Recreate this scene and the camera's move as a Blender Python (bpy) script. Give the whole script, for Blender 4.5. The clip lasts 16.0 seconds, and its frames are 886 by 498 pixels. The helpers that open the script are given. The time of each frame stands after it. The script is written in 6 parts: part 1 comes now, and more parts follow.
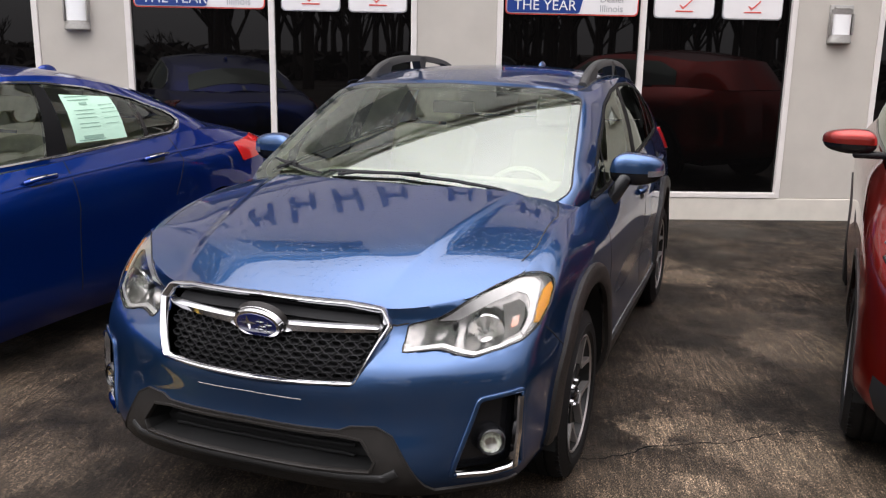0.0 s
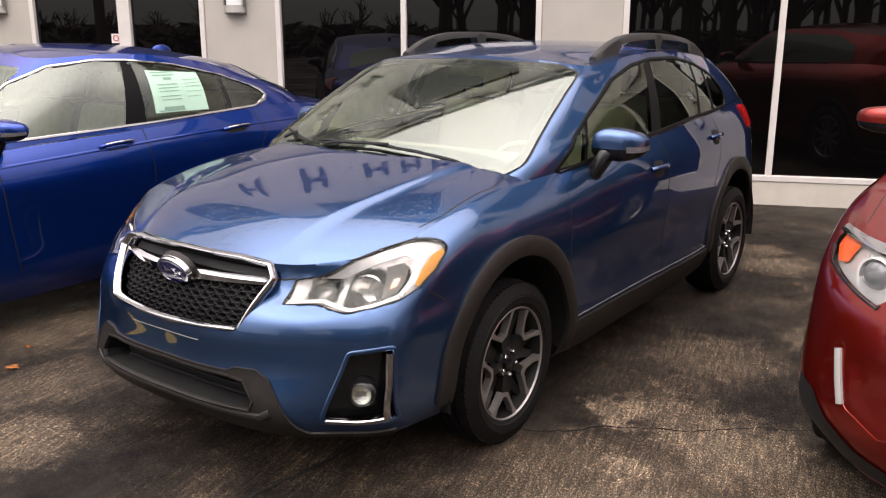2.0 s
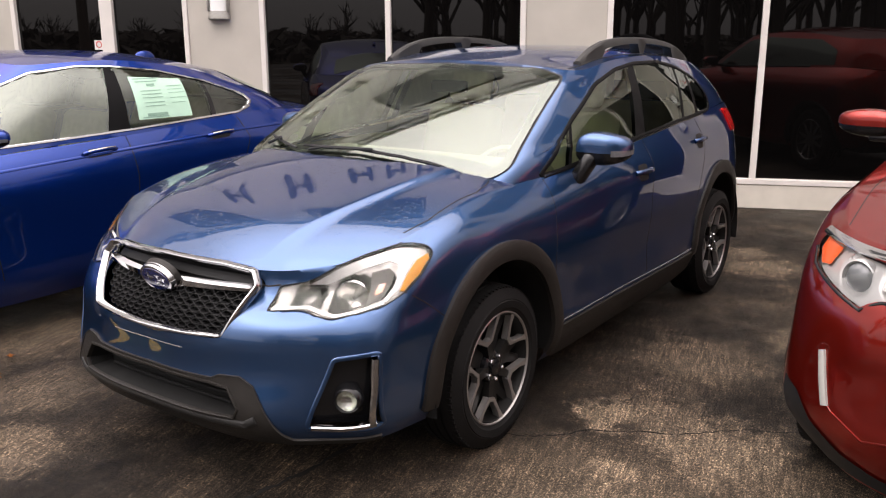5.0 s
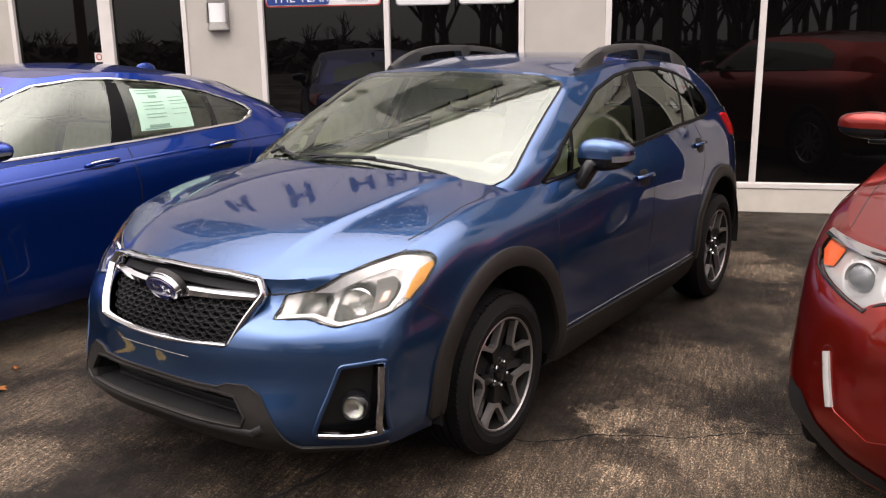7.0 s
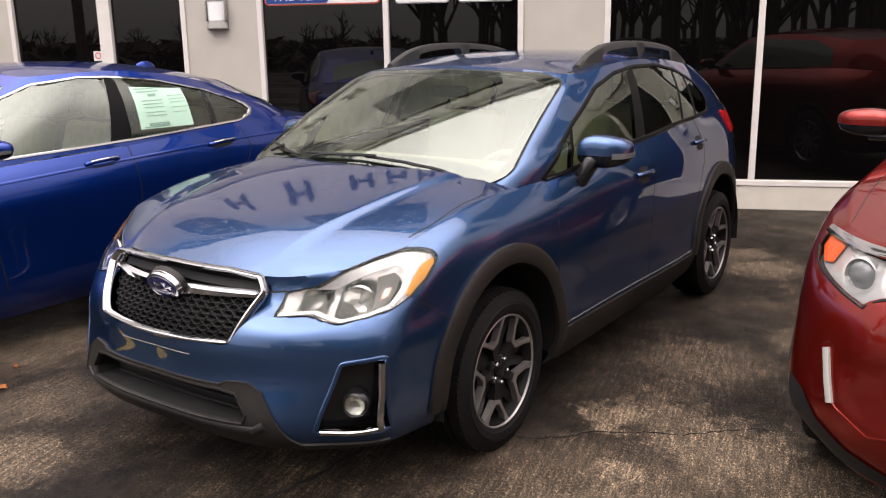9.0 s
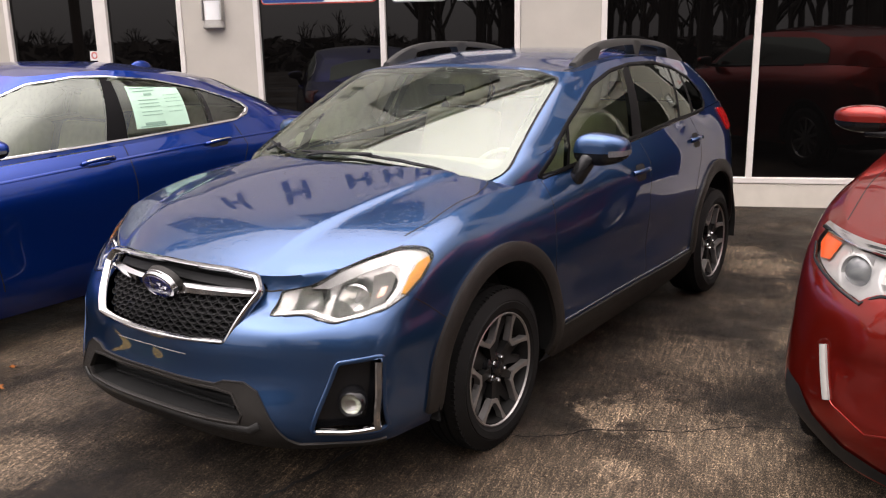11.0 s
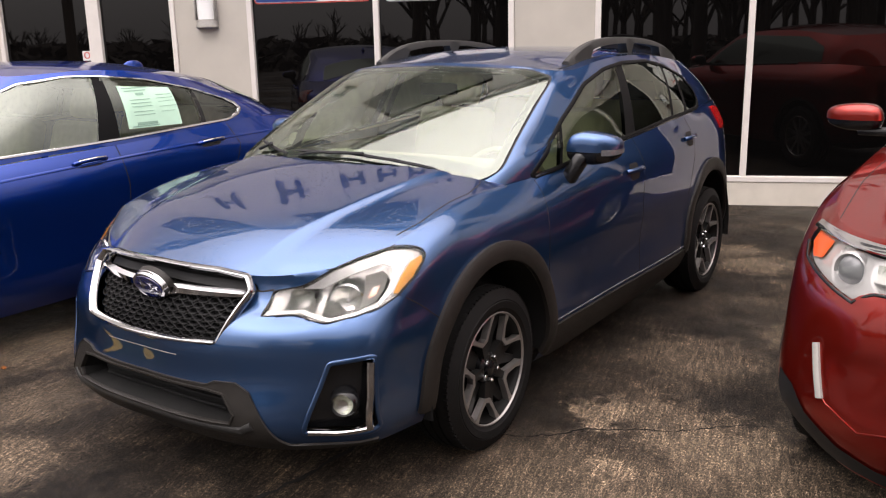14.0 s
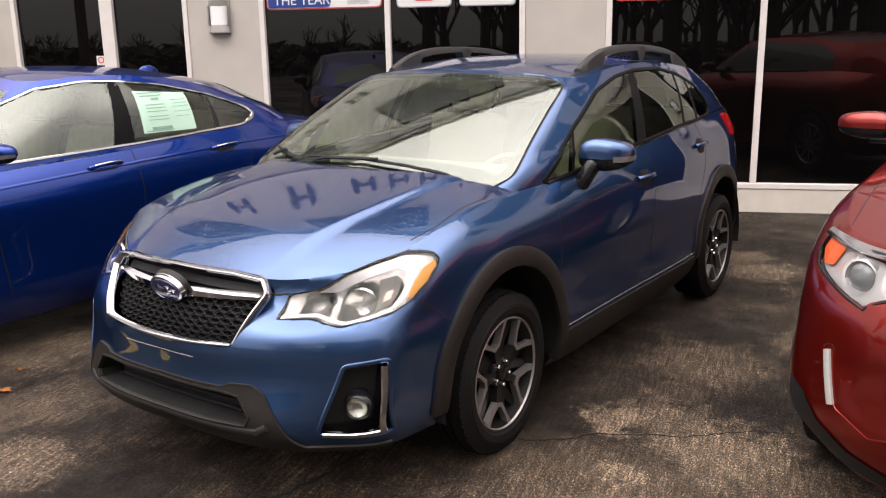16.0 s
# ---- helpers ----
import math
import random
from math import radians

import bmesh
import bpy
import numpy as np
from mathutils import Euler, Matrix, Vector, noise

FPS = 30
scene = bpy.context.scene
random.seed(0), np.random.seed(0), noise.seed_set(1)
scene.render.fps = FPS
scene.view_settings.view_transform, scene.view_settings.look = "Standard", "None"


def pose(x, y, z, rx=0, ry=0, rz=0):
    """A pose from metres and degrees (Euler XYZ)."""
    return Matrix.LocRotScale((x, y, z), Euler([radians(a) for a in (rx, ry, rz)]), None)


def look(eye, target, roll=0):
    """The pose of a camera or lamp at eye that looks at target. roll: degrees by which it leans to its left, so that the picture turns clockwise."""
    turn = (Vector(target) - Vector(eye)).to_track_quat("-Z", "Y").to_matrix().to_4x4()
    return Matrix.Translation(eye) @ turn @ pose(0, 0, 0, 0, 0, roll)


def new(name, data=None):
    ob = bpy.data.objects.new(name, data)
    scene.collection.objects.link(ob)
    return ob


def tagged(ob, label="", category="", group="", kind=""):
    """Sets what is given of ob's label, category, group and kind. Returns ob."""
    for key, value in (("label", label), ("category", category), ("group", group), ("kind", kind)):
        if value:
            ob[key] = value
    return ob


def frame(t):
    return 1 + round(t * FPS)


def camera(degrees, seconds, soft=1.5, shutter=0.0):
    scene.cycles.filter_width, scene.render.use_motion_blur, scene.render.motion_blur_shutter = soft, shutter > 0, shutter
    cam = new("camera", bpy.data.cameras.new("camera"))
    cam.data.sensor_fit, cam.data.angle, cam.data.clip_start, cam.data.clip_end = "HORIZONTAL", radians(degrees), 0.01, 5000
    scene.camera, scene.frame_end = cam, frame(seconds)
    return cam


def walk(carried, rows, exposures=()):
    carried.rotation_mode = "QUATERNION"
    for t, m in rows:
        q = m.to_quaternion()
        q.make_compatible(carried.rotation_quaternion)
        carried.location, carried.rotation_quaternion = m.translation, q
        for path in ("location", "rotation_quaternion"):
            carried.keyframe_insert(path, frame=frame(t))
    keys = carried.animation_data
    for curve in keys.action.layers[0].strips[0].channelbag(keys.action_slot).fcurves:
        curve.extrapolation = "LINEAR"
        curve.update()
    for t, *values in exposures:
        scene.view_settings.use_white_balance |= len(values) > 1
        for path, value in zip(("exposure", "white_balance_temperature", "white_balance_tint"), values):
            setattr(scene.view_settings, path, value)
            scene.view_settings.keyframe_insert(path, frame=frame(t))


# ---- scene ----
cam = camera(54.0, 16.0, soft=1.2)
PATH = [
    (0, (1.434, -3.222, 1.655), (0.763, -1.392, 1.205), 1.0),
    (0.4, (1.761, -3.11, 1.651), (0.926, -1.352, 1.191), 0.5),
    (0.5, (1.833, -3.092, 1.638), (0.965, -1.352, 1.169), 1.1),
    (0.6, (1.901, -3.09, 1.642), (0.969, -1.387, 1.159), -0.2),
    (1, (2.082, -2.92, 1.644), (1.141, -1.234, 1.123), 1.4),
    (1.5, (2.366, -2.839, 1.627), (1.291, -1.226, 1.134), 0.9),
    (2, (2.539, -2.803, 1.647), (1.397, -1.238, 1.149), 0.1),
    (2.5, (2.558, -2.796, 1.647), (1.397, -1.243, 1.158), -0.6),
    (3, (2.537, -2.794, 1.641), (1.412, -1.222, 1.129), -0.1),
    (3.5, (2.541, -2.793, 1.646), (1.421, -1.218, 1.133), -0.0),
    (4, (2.544, -2.789, 1.645), (1.425, -1.208, 1.146), 0.1),
    (6.5, (2.538, -2.813, 1.645), (1.416, -1.227, 1.17), -0.7),
    (7, (2.539, -2.817, 1.646), (1.418, -1.229, 1.177), -0.8),
    (7.5, (2.546, -2.817, 1.644), (1.424, -1.228, 1.18), -0.8),
    (8, (2.541, -2.821, 1.646), (1.413, -1.236, 1.185), -0.8),
    (8.5, (2.545, -2.818, 1.648), (1.407, -1.241, 1.184), -0.9),
    (9, (2.537, -2.824, 1.641), (1.418, -1.235, 1.169), -0.9),
    (9.2, (2.537, -2.824, 1.638), (1.42, -1.237, 1.154), -0.9),
    (11.5, (2.545, -2.813, 1.638), (1.426, -1.223, 1.169), -1.2),
    (12, (2.549, -2.812, 1.642), (1.411, -1.232, 1.183), -1.4),
    (12.5, (2.545, -2.804, 1.638), (1.408, -1.224, 1.177), -1.3),
    (13, (2.541, -2.801, 1.633), (1.416, -1.214, 1.167), -1.1),
    (13.5, (2.545, -2.804, 1.637), (1.428, -1.213, 1.165), -1.2),
    (14, (2.544, -2.798, 1.634), (1.436, -1.201, 1.158), -1.2),
    (14.5, (2.543, -2.801, 1.636), (1.442, -1.202, 1.156), -1.1),
    (15, (2.545, -2.813, 1.638), (1.442, -1.215, 1.158), -1.1),
    (15.5, (2.542, -2.825, 1.639), (1.428, -1.233, 1.168), -1.4),
    (16, (2.546, -2.836, 1.642), (1.422, -1.248, 1.178), -1.0),
]
walk(cam, [(t, look(eye, target, roll)) for t, eye, target, roll in PATH], [(0.0, -0.04, 6100, 10), (0.5, 0.03, 6250, 11), (1.2, 0.10, 6480, 12), (2.0, 0.11, 6550, 13), (16.0, 0.11, 6550, 13)])

# ---- light ----
world = bpy.data.worlds.new("overcast")
scene.world = world
world.use_nodes = True
_n, _l = world.node_tree.nodes, world.node_tree.links
sky = _n.new("ShaderNodeTexSky")
sky.sky_type, sky.sun_disc = "NISHITA", False
sky.sun_elevation, sky.sun_rotation = radians(50), radians(200)
sky.air_density, sky.dust_density = 1.2, 4.0
grey = _n.new("ShaderNodeHueSaturation")
grey.inputs["Saturation"].default_value, grey.inputs["Value"].default_value = 0.15, 0.06
_l.new(sky.outputs[0], grey.inputs["Color"])
up = _n.new("ShaderNodeTexCoord")
sep = _n.new("ShaderNodeSeparateXYZ")
_l.new(up.outputs["Generated"], sep.inputs[0])
cloud = _n.new("ShaderNodeTexNoise")
cloud.inputs["Scale"].default_value, cloud.inputs["Detail"].default_value = 2.2, 6.0
_l.new(up.outputs["Generated"], cloud.inputs["Vector"])
layer = _n.new("ShaderNodeValToRGB")           # overcast: the zenith three times as bright as the horizon
layer.color_ramp.elements[0].position, layer.color_ramp.elements[0].color = 0.0, (0.60, 0.545, 0.535, 1)
layer.color_ramp.elements[1].position, layer.color_ramp.elements[1].color = 1.0, (5.2, 4.74, 4.60, 1)
_mid = layer.color_ramp.elements.new(0.28)
_mid.color = (0.74, 0.67, 0.655, 1)
_high = layer.color_ramp.elements.new(0.62)
_high.color = (1.75, 1.59, 1.55, 1)
_l.new(sep.outputs["Z"], layer.inputs["Fac"])
soft = _n.new("ShaderNodeMapRange")
soft.inputs["To Min"].default_value, soft.inputs["To Max"].default_value = 0.75, 1.25
_l.new(cloud.outputs["Fac"], soft.inputs["Value"])
deck = _n.new("ShaderNodeVectorMath")
deck.operation = "SCALE"
_l.new(layer.outputs["Color"], deck.inputs[0])
_l.new(soft.outputs[0], deck.inputs["Scale"])
both_sky = _n.new("ShaderNodeVectorMath")
both_sky.operation = "ADD"
_l.new(deck.outputs[0], both_sky.inputs[0])
_l.new(grey.outputs[0], both_sky.inputs[1])
_l.new(both_sky.outputs[0], _n["Background"].inputs["Color"])
_n["Background"].inputs["Strength"].default_value = 1.0
sun = new("sun", bpy.data.lights.new("sun", "SUN"))
sun.data.energy, sun.data.angle, sun.data.color = 0.6, radians(50), (1.0, 0.97, 0.93)
sun.matrix_world = look((-4, -9, 12), (0, 0, 0))


# ---- materials ----
def mat(name, color, rough=0.5, metal=0.0, coat=0.0, noise_scale=0.0, noise_amount=0.0, bump=0.0, bump_scale=60.0, color2=None, spec=0.5, alpha_glass=False, ior=1.45, detail=6.0, coat_rough=0.03, transmission=0.0):
    m = bpy.data.materials.new(name)
    m.use_nodes = True
    n, l = m.node_tree.nodes, m.node_tree.links
    b = n["Principled BSDF"]
    b.inputs["Base Color"].default_value = (*color, 1)
    b.inputs["Roughness"].default_value = rough
    b.inputs["Metallic"].default_value = metal
    b.inputs["Coat Weight"].default_value = coat
    b.inputs["Coat Roughness"].default_value = coat_rough
    b.inputs["Specular IOR Level"].default_value = spec
    b.inputs["IOR"].default_value = ior
    b.inputs["Transmission Weight"].default_value = transmission
    tc = n.new("ShaderNodeTexCoord")
    if noise_amount:
        t = n.new("ShaderNodeTexNoise")
        t.inputs["Scale"].default_value, t.inputs["Detail"].default_value = noise_scale, detail
        l.new(tc.outputs["Object"], t.inputs["Vector"])
        r = n.new("ShaderNodeValToRGB")
        c2 = color2 or tuple(c * (1 - noise_amount) for c in color)
        r.color_ramp.elements[0].color, r.color_ramp.elements[0].position = (*c2, 1), 0.35
        r.color_ramp.elements[1].color, r.color_ramp.elements[1].position = (*color, 1), 0.65
        l.new(t.outputs["Fac"], r.inputs["Fac"])
        l.new(r.outputs["Color"], b.inputs["Base Color"])
    if bump:
        t2 = n.new("ShaderNodeTexNoise")
        t2.inputs["Scale"].default_value, t2.inputs["Detail"].default_value = bump_scale, 8.0
        l.new(tc.outputs["Object"], t2.inputs["Vector"])
        bp = n.new("ShaderNodeBump")
        bp.inputs["Strength"].default_value, bp.inputs["Distance"].default_value = bump, 0.004
        l.new(t2.outputs["Fac"], bp.inputs["Height"])
        l.new(bp.outputs["Normal"], b.inputs["Normal"])
    return m


def paint(name, color, deep, flake=0.55, drops=0.0, coat_ior=1.5):
    """Metallic car paint under clear coat: colour flop, fine flakes, water drops."""
    m = mat(name, color, rough=0.28, metal=flake, coat=1.0, coat_rough=0.02)
    n, l = m.node_tree.nodes, m.node_tree.links
    b = n["Principled BSDF"]
    b.inputs["Coat IOR"].default_value = coat_ior
    b.inputs["Specular Tint"].default_value = (*(min(1.0, 1.8 * c) for c in color), 1)   # the flakes stay coloured at a glance
    tc = n["Texture Coordinate"]
    t = n.new("ShaderNodeTexNoise")
    t.inputs["Scale"].default_value, t.inputs["Detail"].default_value = 3.0, 5.0
    l.new(tc.outputs["Object"], t.inputs["Vector"])
    mx = n.new("ShaderNodeMix")
    mx.data_type = "RGBA"
    mx.inputs[6].default_value, mx.inputs[7].default_value = (*color, 1), (*deep, 1)
    sc = n.new("ShaderNodeMath")
    sc.operation, sc.inputs[1].default_value = "MULTIPLY", 0.35
    l.new(t.outputs["Fac"], sc.inputs[0])
    l.new(sc.outputs[0], mx.inputs[0])
    l.new(mx.outputs[2], b.inputs["Base Color"])
    v = n.new("ShaderNodeTexVoronoi")
    v.inputs["Scale"].default_value = 900.0
    l.new(tc.outputs["Object"], v.inputs["Vector"])
    bp = n.new("ShaderNodeBump")
    bp.inputs["Strength"].default_value, bp.inputs["Distance"].default_value = 0.04, 0.0004
    l.new(v.outputs["Distance"], bp.inputs["Height"])
    l.new(bp.outputs["Normal"], b.inputs["Normal"])
    if drops:
        v2 = n.new("ShaderNodeTexVoronoi")
        v2.inputs["Scale"].default_value = 62.0
        l.new(tc.outputs["Object"], v2.inputs["Vector"])
        rp = n.new("ShaderNodeValToRGB")
        rp.color_ramp.elements[0].color, rp.color_ramp.elements[0].position = (1, 1, 1, 1), 0.14
        rp.color_ramp.elements[1].color, rp.color_ramp.elements[1].position = (0, 0, 0, 1), 0.34
        l.new(v2.outputs["Distance"], rp.inputs["Fac"])
        t3 = n.new("ShaderNodeTexNoise")
        t3.inputs["Scale"].default_value = 5.0
        l.new(tc.outputs["Object"], t3.inputs["Vector"])
        mu = n.new("ShaderNodeMath")
        mu.operation = "MULTIPLY"
        l.new(rp.outputs["Color"], mu.inputs[0])
        geo = n.new("ShaderNodeNewGeometry")          # beads lie on the flat panels and run off the upright ones
        upz = n.new("ShaderNodeSeparateXYZ")
        l.new(geo.outputs["Normal"], upz.inputs[0])
        lie = n.new("ShaderNodeMapRange")
        lie.inputs["From Min"].default_value, lie.inputs["From Max"].default_value = 0.6, 0.92
        l.new(upz.outputs["Z"], lie.inputs["Value"])
        flat = n.new("ShaderNodeMath")
        flat.operation = "MULTIPLY"
        l.new(t3.outputs["Fac"], flat.inputs[0])
        l.new(lie.outputs[0], flat.inputs[1])
        l.new(flat.outputs[0], mu.inputs[1])
        bp2 = n.new("ShaderNodeBump")
        bp2.inputs["Strength"].default_value, bp2.inputs["Distance"].default_value = drops, 0.0019
        l.new(mu.outputs[0], bp2.inputs["Height"])
        l.new(bp2.outputs["Normal"], b.inputs["Coat Normal"])
    return m


def glass_mat(name, tint, rough=0.0, ior=2.1, drops=0.0):
    """Thin automotive glass: clear tint seen through, mirror gloss on top."""
    m = bpy.data.materials.new(name)
    m.use_nodes = True
    n, l = m.node_tree.nodes, m.node_tree.links
    n.remove(n["Principled BSDF"])
    tr = n.new("ShaderNodeBsdfTransparent")
    tr.inputs["Color"].default_value = (*tint, 1)
    gl = n.new("ShaderNodeBsdfGlossy")
    gl.inputs["Roughness"].default_value = rough
    gl.inputs["Color"].default_value = (0.88, 0.95, 0.87, 1)
    fr = n.new("ShaderNodeFresnel")
    fr.inputs["IOR"].default_value = ior
    if drops:                                     # beads of rain
        tc = n.new("ShaderNodeTexCoord")
        vo = n.new("ShaderNodeTexVoronoi")
        vo.inputs["Scale"].default_value = 150.0
        l.new(tc.outputs["Object"], vo.inputs["Vector"])
        rp = n.new("ShaderNodeValToRGB")
        rp.color_ramp.elements[0].color, rp.color_ramp.elements[0].position = (1, 1, 1, 1), 0.05
        rp.color_ramp.elements[1].color, rp.color_ramp.elements[1].position = (0, 0, 0, 1), 0.32
        l.new(vo.outputs["Distance"], rp.inputs["Fac"])
        some = n.new("ShaderNodeTexNoise")
        some.inputs["Scale"].default_value, some.inputs["Detail"].default_value = 3.5, 4.0
        l.new(tc.outputs["Object"], some.inputs["Vector"])
        cut = n.new("ShaderNodeMapRange")
        cut.inputs["From Min"].default_value, cut.inputs["From Max"].default_value = 0.48, 0.66
        l.new(some.outputs["Fac"], cut.inputs["Value"])
        mu = n.new("ShaderNodeMath")
        mu.operation = "MULTIPLY"
        l.new(rp.outputs["Color"], mu.inputs[0])
        l.new(cut.outputs[0], mu.inputs[1])
        bp = n.new("ShaderNodeBump")
        bp.inputs["Strength"].default_value, bp.inputs["Distance"].default_value = drops, 0.002
        l.new(mu.outputs[0], bp.inputs["Height"])
        l.new(bp.outputs["Normal"], gl.inputs["Normal"])
    mx = n.new("ShaderNodeMixShader")
    l.new(fr.outputs[0], mx.inputs[0])
    l.new(tr.outputs[0], mx.inputs[1])
    l.new(gl.outputs[0], mx.inputs[2])
    l.new(mx.outputs[0], n["Material Output"].inputs["Surface"])
    return m


BLUE = paint("pearl_blue_paint", (0.035, 0.089, 0.214), (0.022, 0.058, 0.151), 0.88, drops=0.48, coat_ior=1.6)
DEEP = paint("deep_blue_paint", (0.004, 0.036, 0.255), (0.003, 0.025, 0.190), 0.80)
RED = paint("ruby_red_paint", (0.29, 0.018, 0.011), (0.18, 0.008, 0.006), 0.85, drops=0.4)
CHROME = mat("chrome", (0.60, 0.60, 0.61), rough=0.07, metal=1.0)
SATIN = mat("satin_alloy", (0.36, 0.345, 0.335), rough=0.36, metal=0.8, noise_scale=60, noise_amount=0.06)
BLACK = mat("gloss_black_plastic", (0.008, 0.008, 0.009), rough=0.18)
CLAD = mat("grained_dark_plastic", (0.018, 0.0158, 0.0140), rough=0.47, bump=0.3, bump_scale=400, noise_scale=30, noise_amount=0.25, spec=0.34)
RUBBER = mat("tyre_rubber", (0.006, 0.0057, 0.0057), rough=0.7, bump=0.2, bump_scale=250, noise_scale=14, noise_amount=0.3, spec=0.25)
PILLAR = mat("pillar_black_film", (0.005, 0.005, 0.0055), rough=0.45, spec=0.10)
# near-black that stands for deep shade in wheels, openings and under the bodies
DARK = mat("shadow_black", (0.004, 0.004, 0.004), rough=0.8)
GAP = mat("gap_seal_black", (0.006, 0.006, 0.007), rough=0.6)
GLASS = glass_mat("clear_green_glass", (0.62, 0.70, 0.55), 0.0, 1.75)
SCREEN = glass_mat("wet_windshield_glass", (0.86, 0.97, 0.83), 0.0, 2.45, 0.6)
PALE_GLASS = glass_mat("pale_reflecting_glass", (0.50, 0.54, 0.47), 0.0, 2.25)
TINT = glass_mat("privacy_glass", (0.22, 0.23, 0.22), 0.0, 1.9)
LENS = glass_mat("lamp_lens", (0.92, 0.92, 0.93), 0.0, 1.38)
BEIGE = mat("ivory_cloth", (0.80, 0.76, 0.63), rough=0.9, bump=0.2, bump_scale=300, noise_scale=20, noise_amount=0.15)
CABIN = mat("cabin_grey_plastic", (0.50, 0.485, 0.42), rough=0.7, noise_scale=40, noise_amount=0.2)
AMBER = mat("amber_lens", (0.95, 0.42, 0.02), rough=0.25, noise_scale=90, noise_amount=0.25)
TAIL = mat("red_lens", (0.55, 0.015, 0.015), rough=0.12, coat=1.0)
REFLECT = mat("lamp_reflector", (0.66, 0.65, 0.63), rough=0.10, metal=1.0)
HOUSING = mat("lamp_housing_grey", (0.085, 0.078, 0.070), rough=0.25, metal=0.4, noise_scale=50, noise_amount=0.4)
# color2 puts the orange glint into the reflector's colour
SIDEBULB = mat("side_signal_reflector", (0.42, 0.38, 0.34), rough=0.2, metal=0.7, noise_scale=38, noise_amount=0.5, color2=(0.50, 0.16, 0.07))


# ---- modelling helpers ----
from mathutils.bvhtree import BVHTree
from mathutils.geometry import delaunay_2d_cdt


def link(name, verts, faces, material, parent=None, smooth=True, label=""):
    """One mesh object from plain vertices and faces."""
    me = bpy.data.meshes.new(name)
    me.from_pydata([tuple(map(float, v)) for v in verts], [], [tuple(f) for f in faces])
    me.materials.append(material)
    if smooth:
        me.polygons.foreach_set("use_smooth", [True] * len(me.polygons))
    me.update()
    ob = new(name, me)
    if parent is not None:
        ob.parent = parent
    if label:
        ob["label"] = label
    return ob


def part(name, bm, material, parent=None, label="", smooth=True):
    me = bpy.data.meshes.new(name)
    bm.normal_update()
    bm.to_mesh(me)
    bm.free()
    me.materials.append(material)
    if smooth:
        me.polygons.foreach_set("use_smooth", [True] * len(me.polygons))
        me.set_sharp_from_angle(angle=radians(38))
    ob = new(name, me)
    if parent is not None:
        ob.parent = parent
    if label:
        ob["label"] = label
    return ob


def box_bm(sx, sy, sz, centre=(0, 0, 0), bevel=0.0, seg=2):
    bm = bmesh.new()
    bmesh.ops.create_cube(bm, size=1.0)
    for v in bm.verts:
        v.co = Vector((v.co.x * sx + centre[0], v.co.y * sy + centre[1], v.co.z * sz + centre[2]))
    if bevel:
        bmesh.ops.bevel(bm, geom=bm.edges[:], offset=bevel, segments=seg, affect="EDGES", profile=0.5)
    return bm


def spline(knots, pts, at):
    """Natural cubic spline through pts (n, k) at the knots."""
    k, p, at = np.asarray(knots, float), np.asarray(pts, float), np.asarray(at, float)
    form = p.shape[1:]
    p = p.reshape(len(p), -1)
    n = len(k)
    h = np.diff(k)
    a = np.zeros((n, n))
    b = np.zeros((n,) + p.shape[1:])
    a[0, 0] = a[-1, -1] = 1
    for i in range(1, n - 1):
        a[i, i - 1], a[i, i], a[i, i + 1] = h[i - 1], 2 * (h[i - 1] + h[i]), h[i]
        b[i] = 6 * ((p[i + 1] - p[i]) / h[i] - (p[i] - p[i - 1]) / h[i - 1])
    m = np.linalg.solve(a, b)
    i = np.clip(np.searchsorted(k, at, side="right") - 1, 0, n - 2)
    d, hi = (at - k[i])[:, None], h[i][:, None]
    out = p[i] + d * ((p[i + 1] - p[i]) / hi - hi * (2 * m[i] + m[i + 1]) / 6) + d ** 2 * m[i] / 2 + d ** 3 * (m[i + 1] - m[i]) / (6 * hi)
    return out.reshape((len(at),) + form)


def loft(rings, nu, nv, mirror_ends=True):
    """A smooth sheet through rings of equal length: array (nv, nu, 3)."""
    r = np.asarray(rings, float)
    step = np.linalg.norm(np.diff(r, axis=1), axis=2).mean(axis=0)
    ku = np.concatenate([[0], np.cumsum(step)])
    if mirror_ends:  # the ring goes on across the middle of the car
        head, tail = r[:, 1:2] * [-1, 1, 1], r[:, -2:-1] * [-1, 1, 1]
        r = np.concatenate([head, r, tail], axis=1)
        kk = np.concatenate([[-step[0]], ku, [ku[-1] + step[-1]]])
    else:
        kk = ku
    u = np.linspace(ku[0], ku[-1], nu)
    rows = np.stack([spline(kk, row, u) for row in r])
    stepv = np.linalg.norm(np.diff(rows, axis=0), axis=2).mean(axis=1)
    kv = np.concatenate([[0], np.cumsum(stepv)])
    return spline(kv, rows, np.linspace(0, kv[-1], nv))


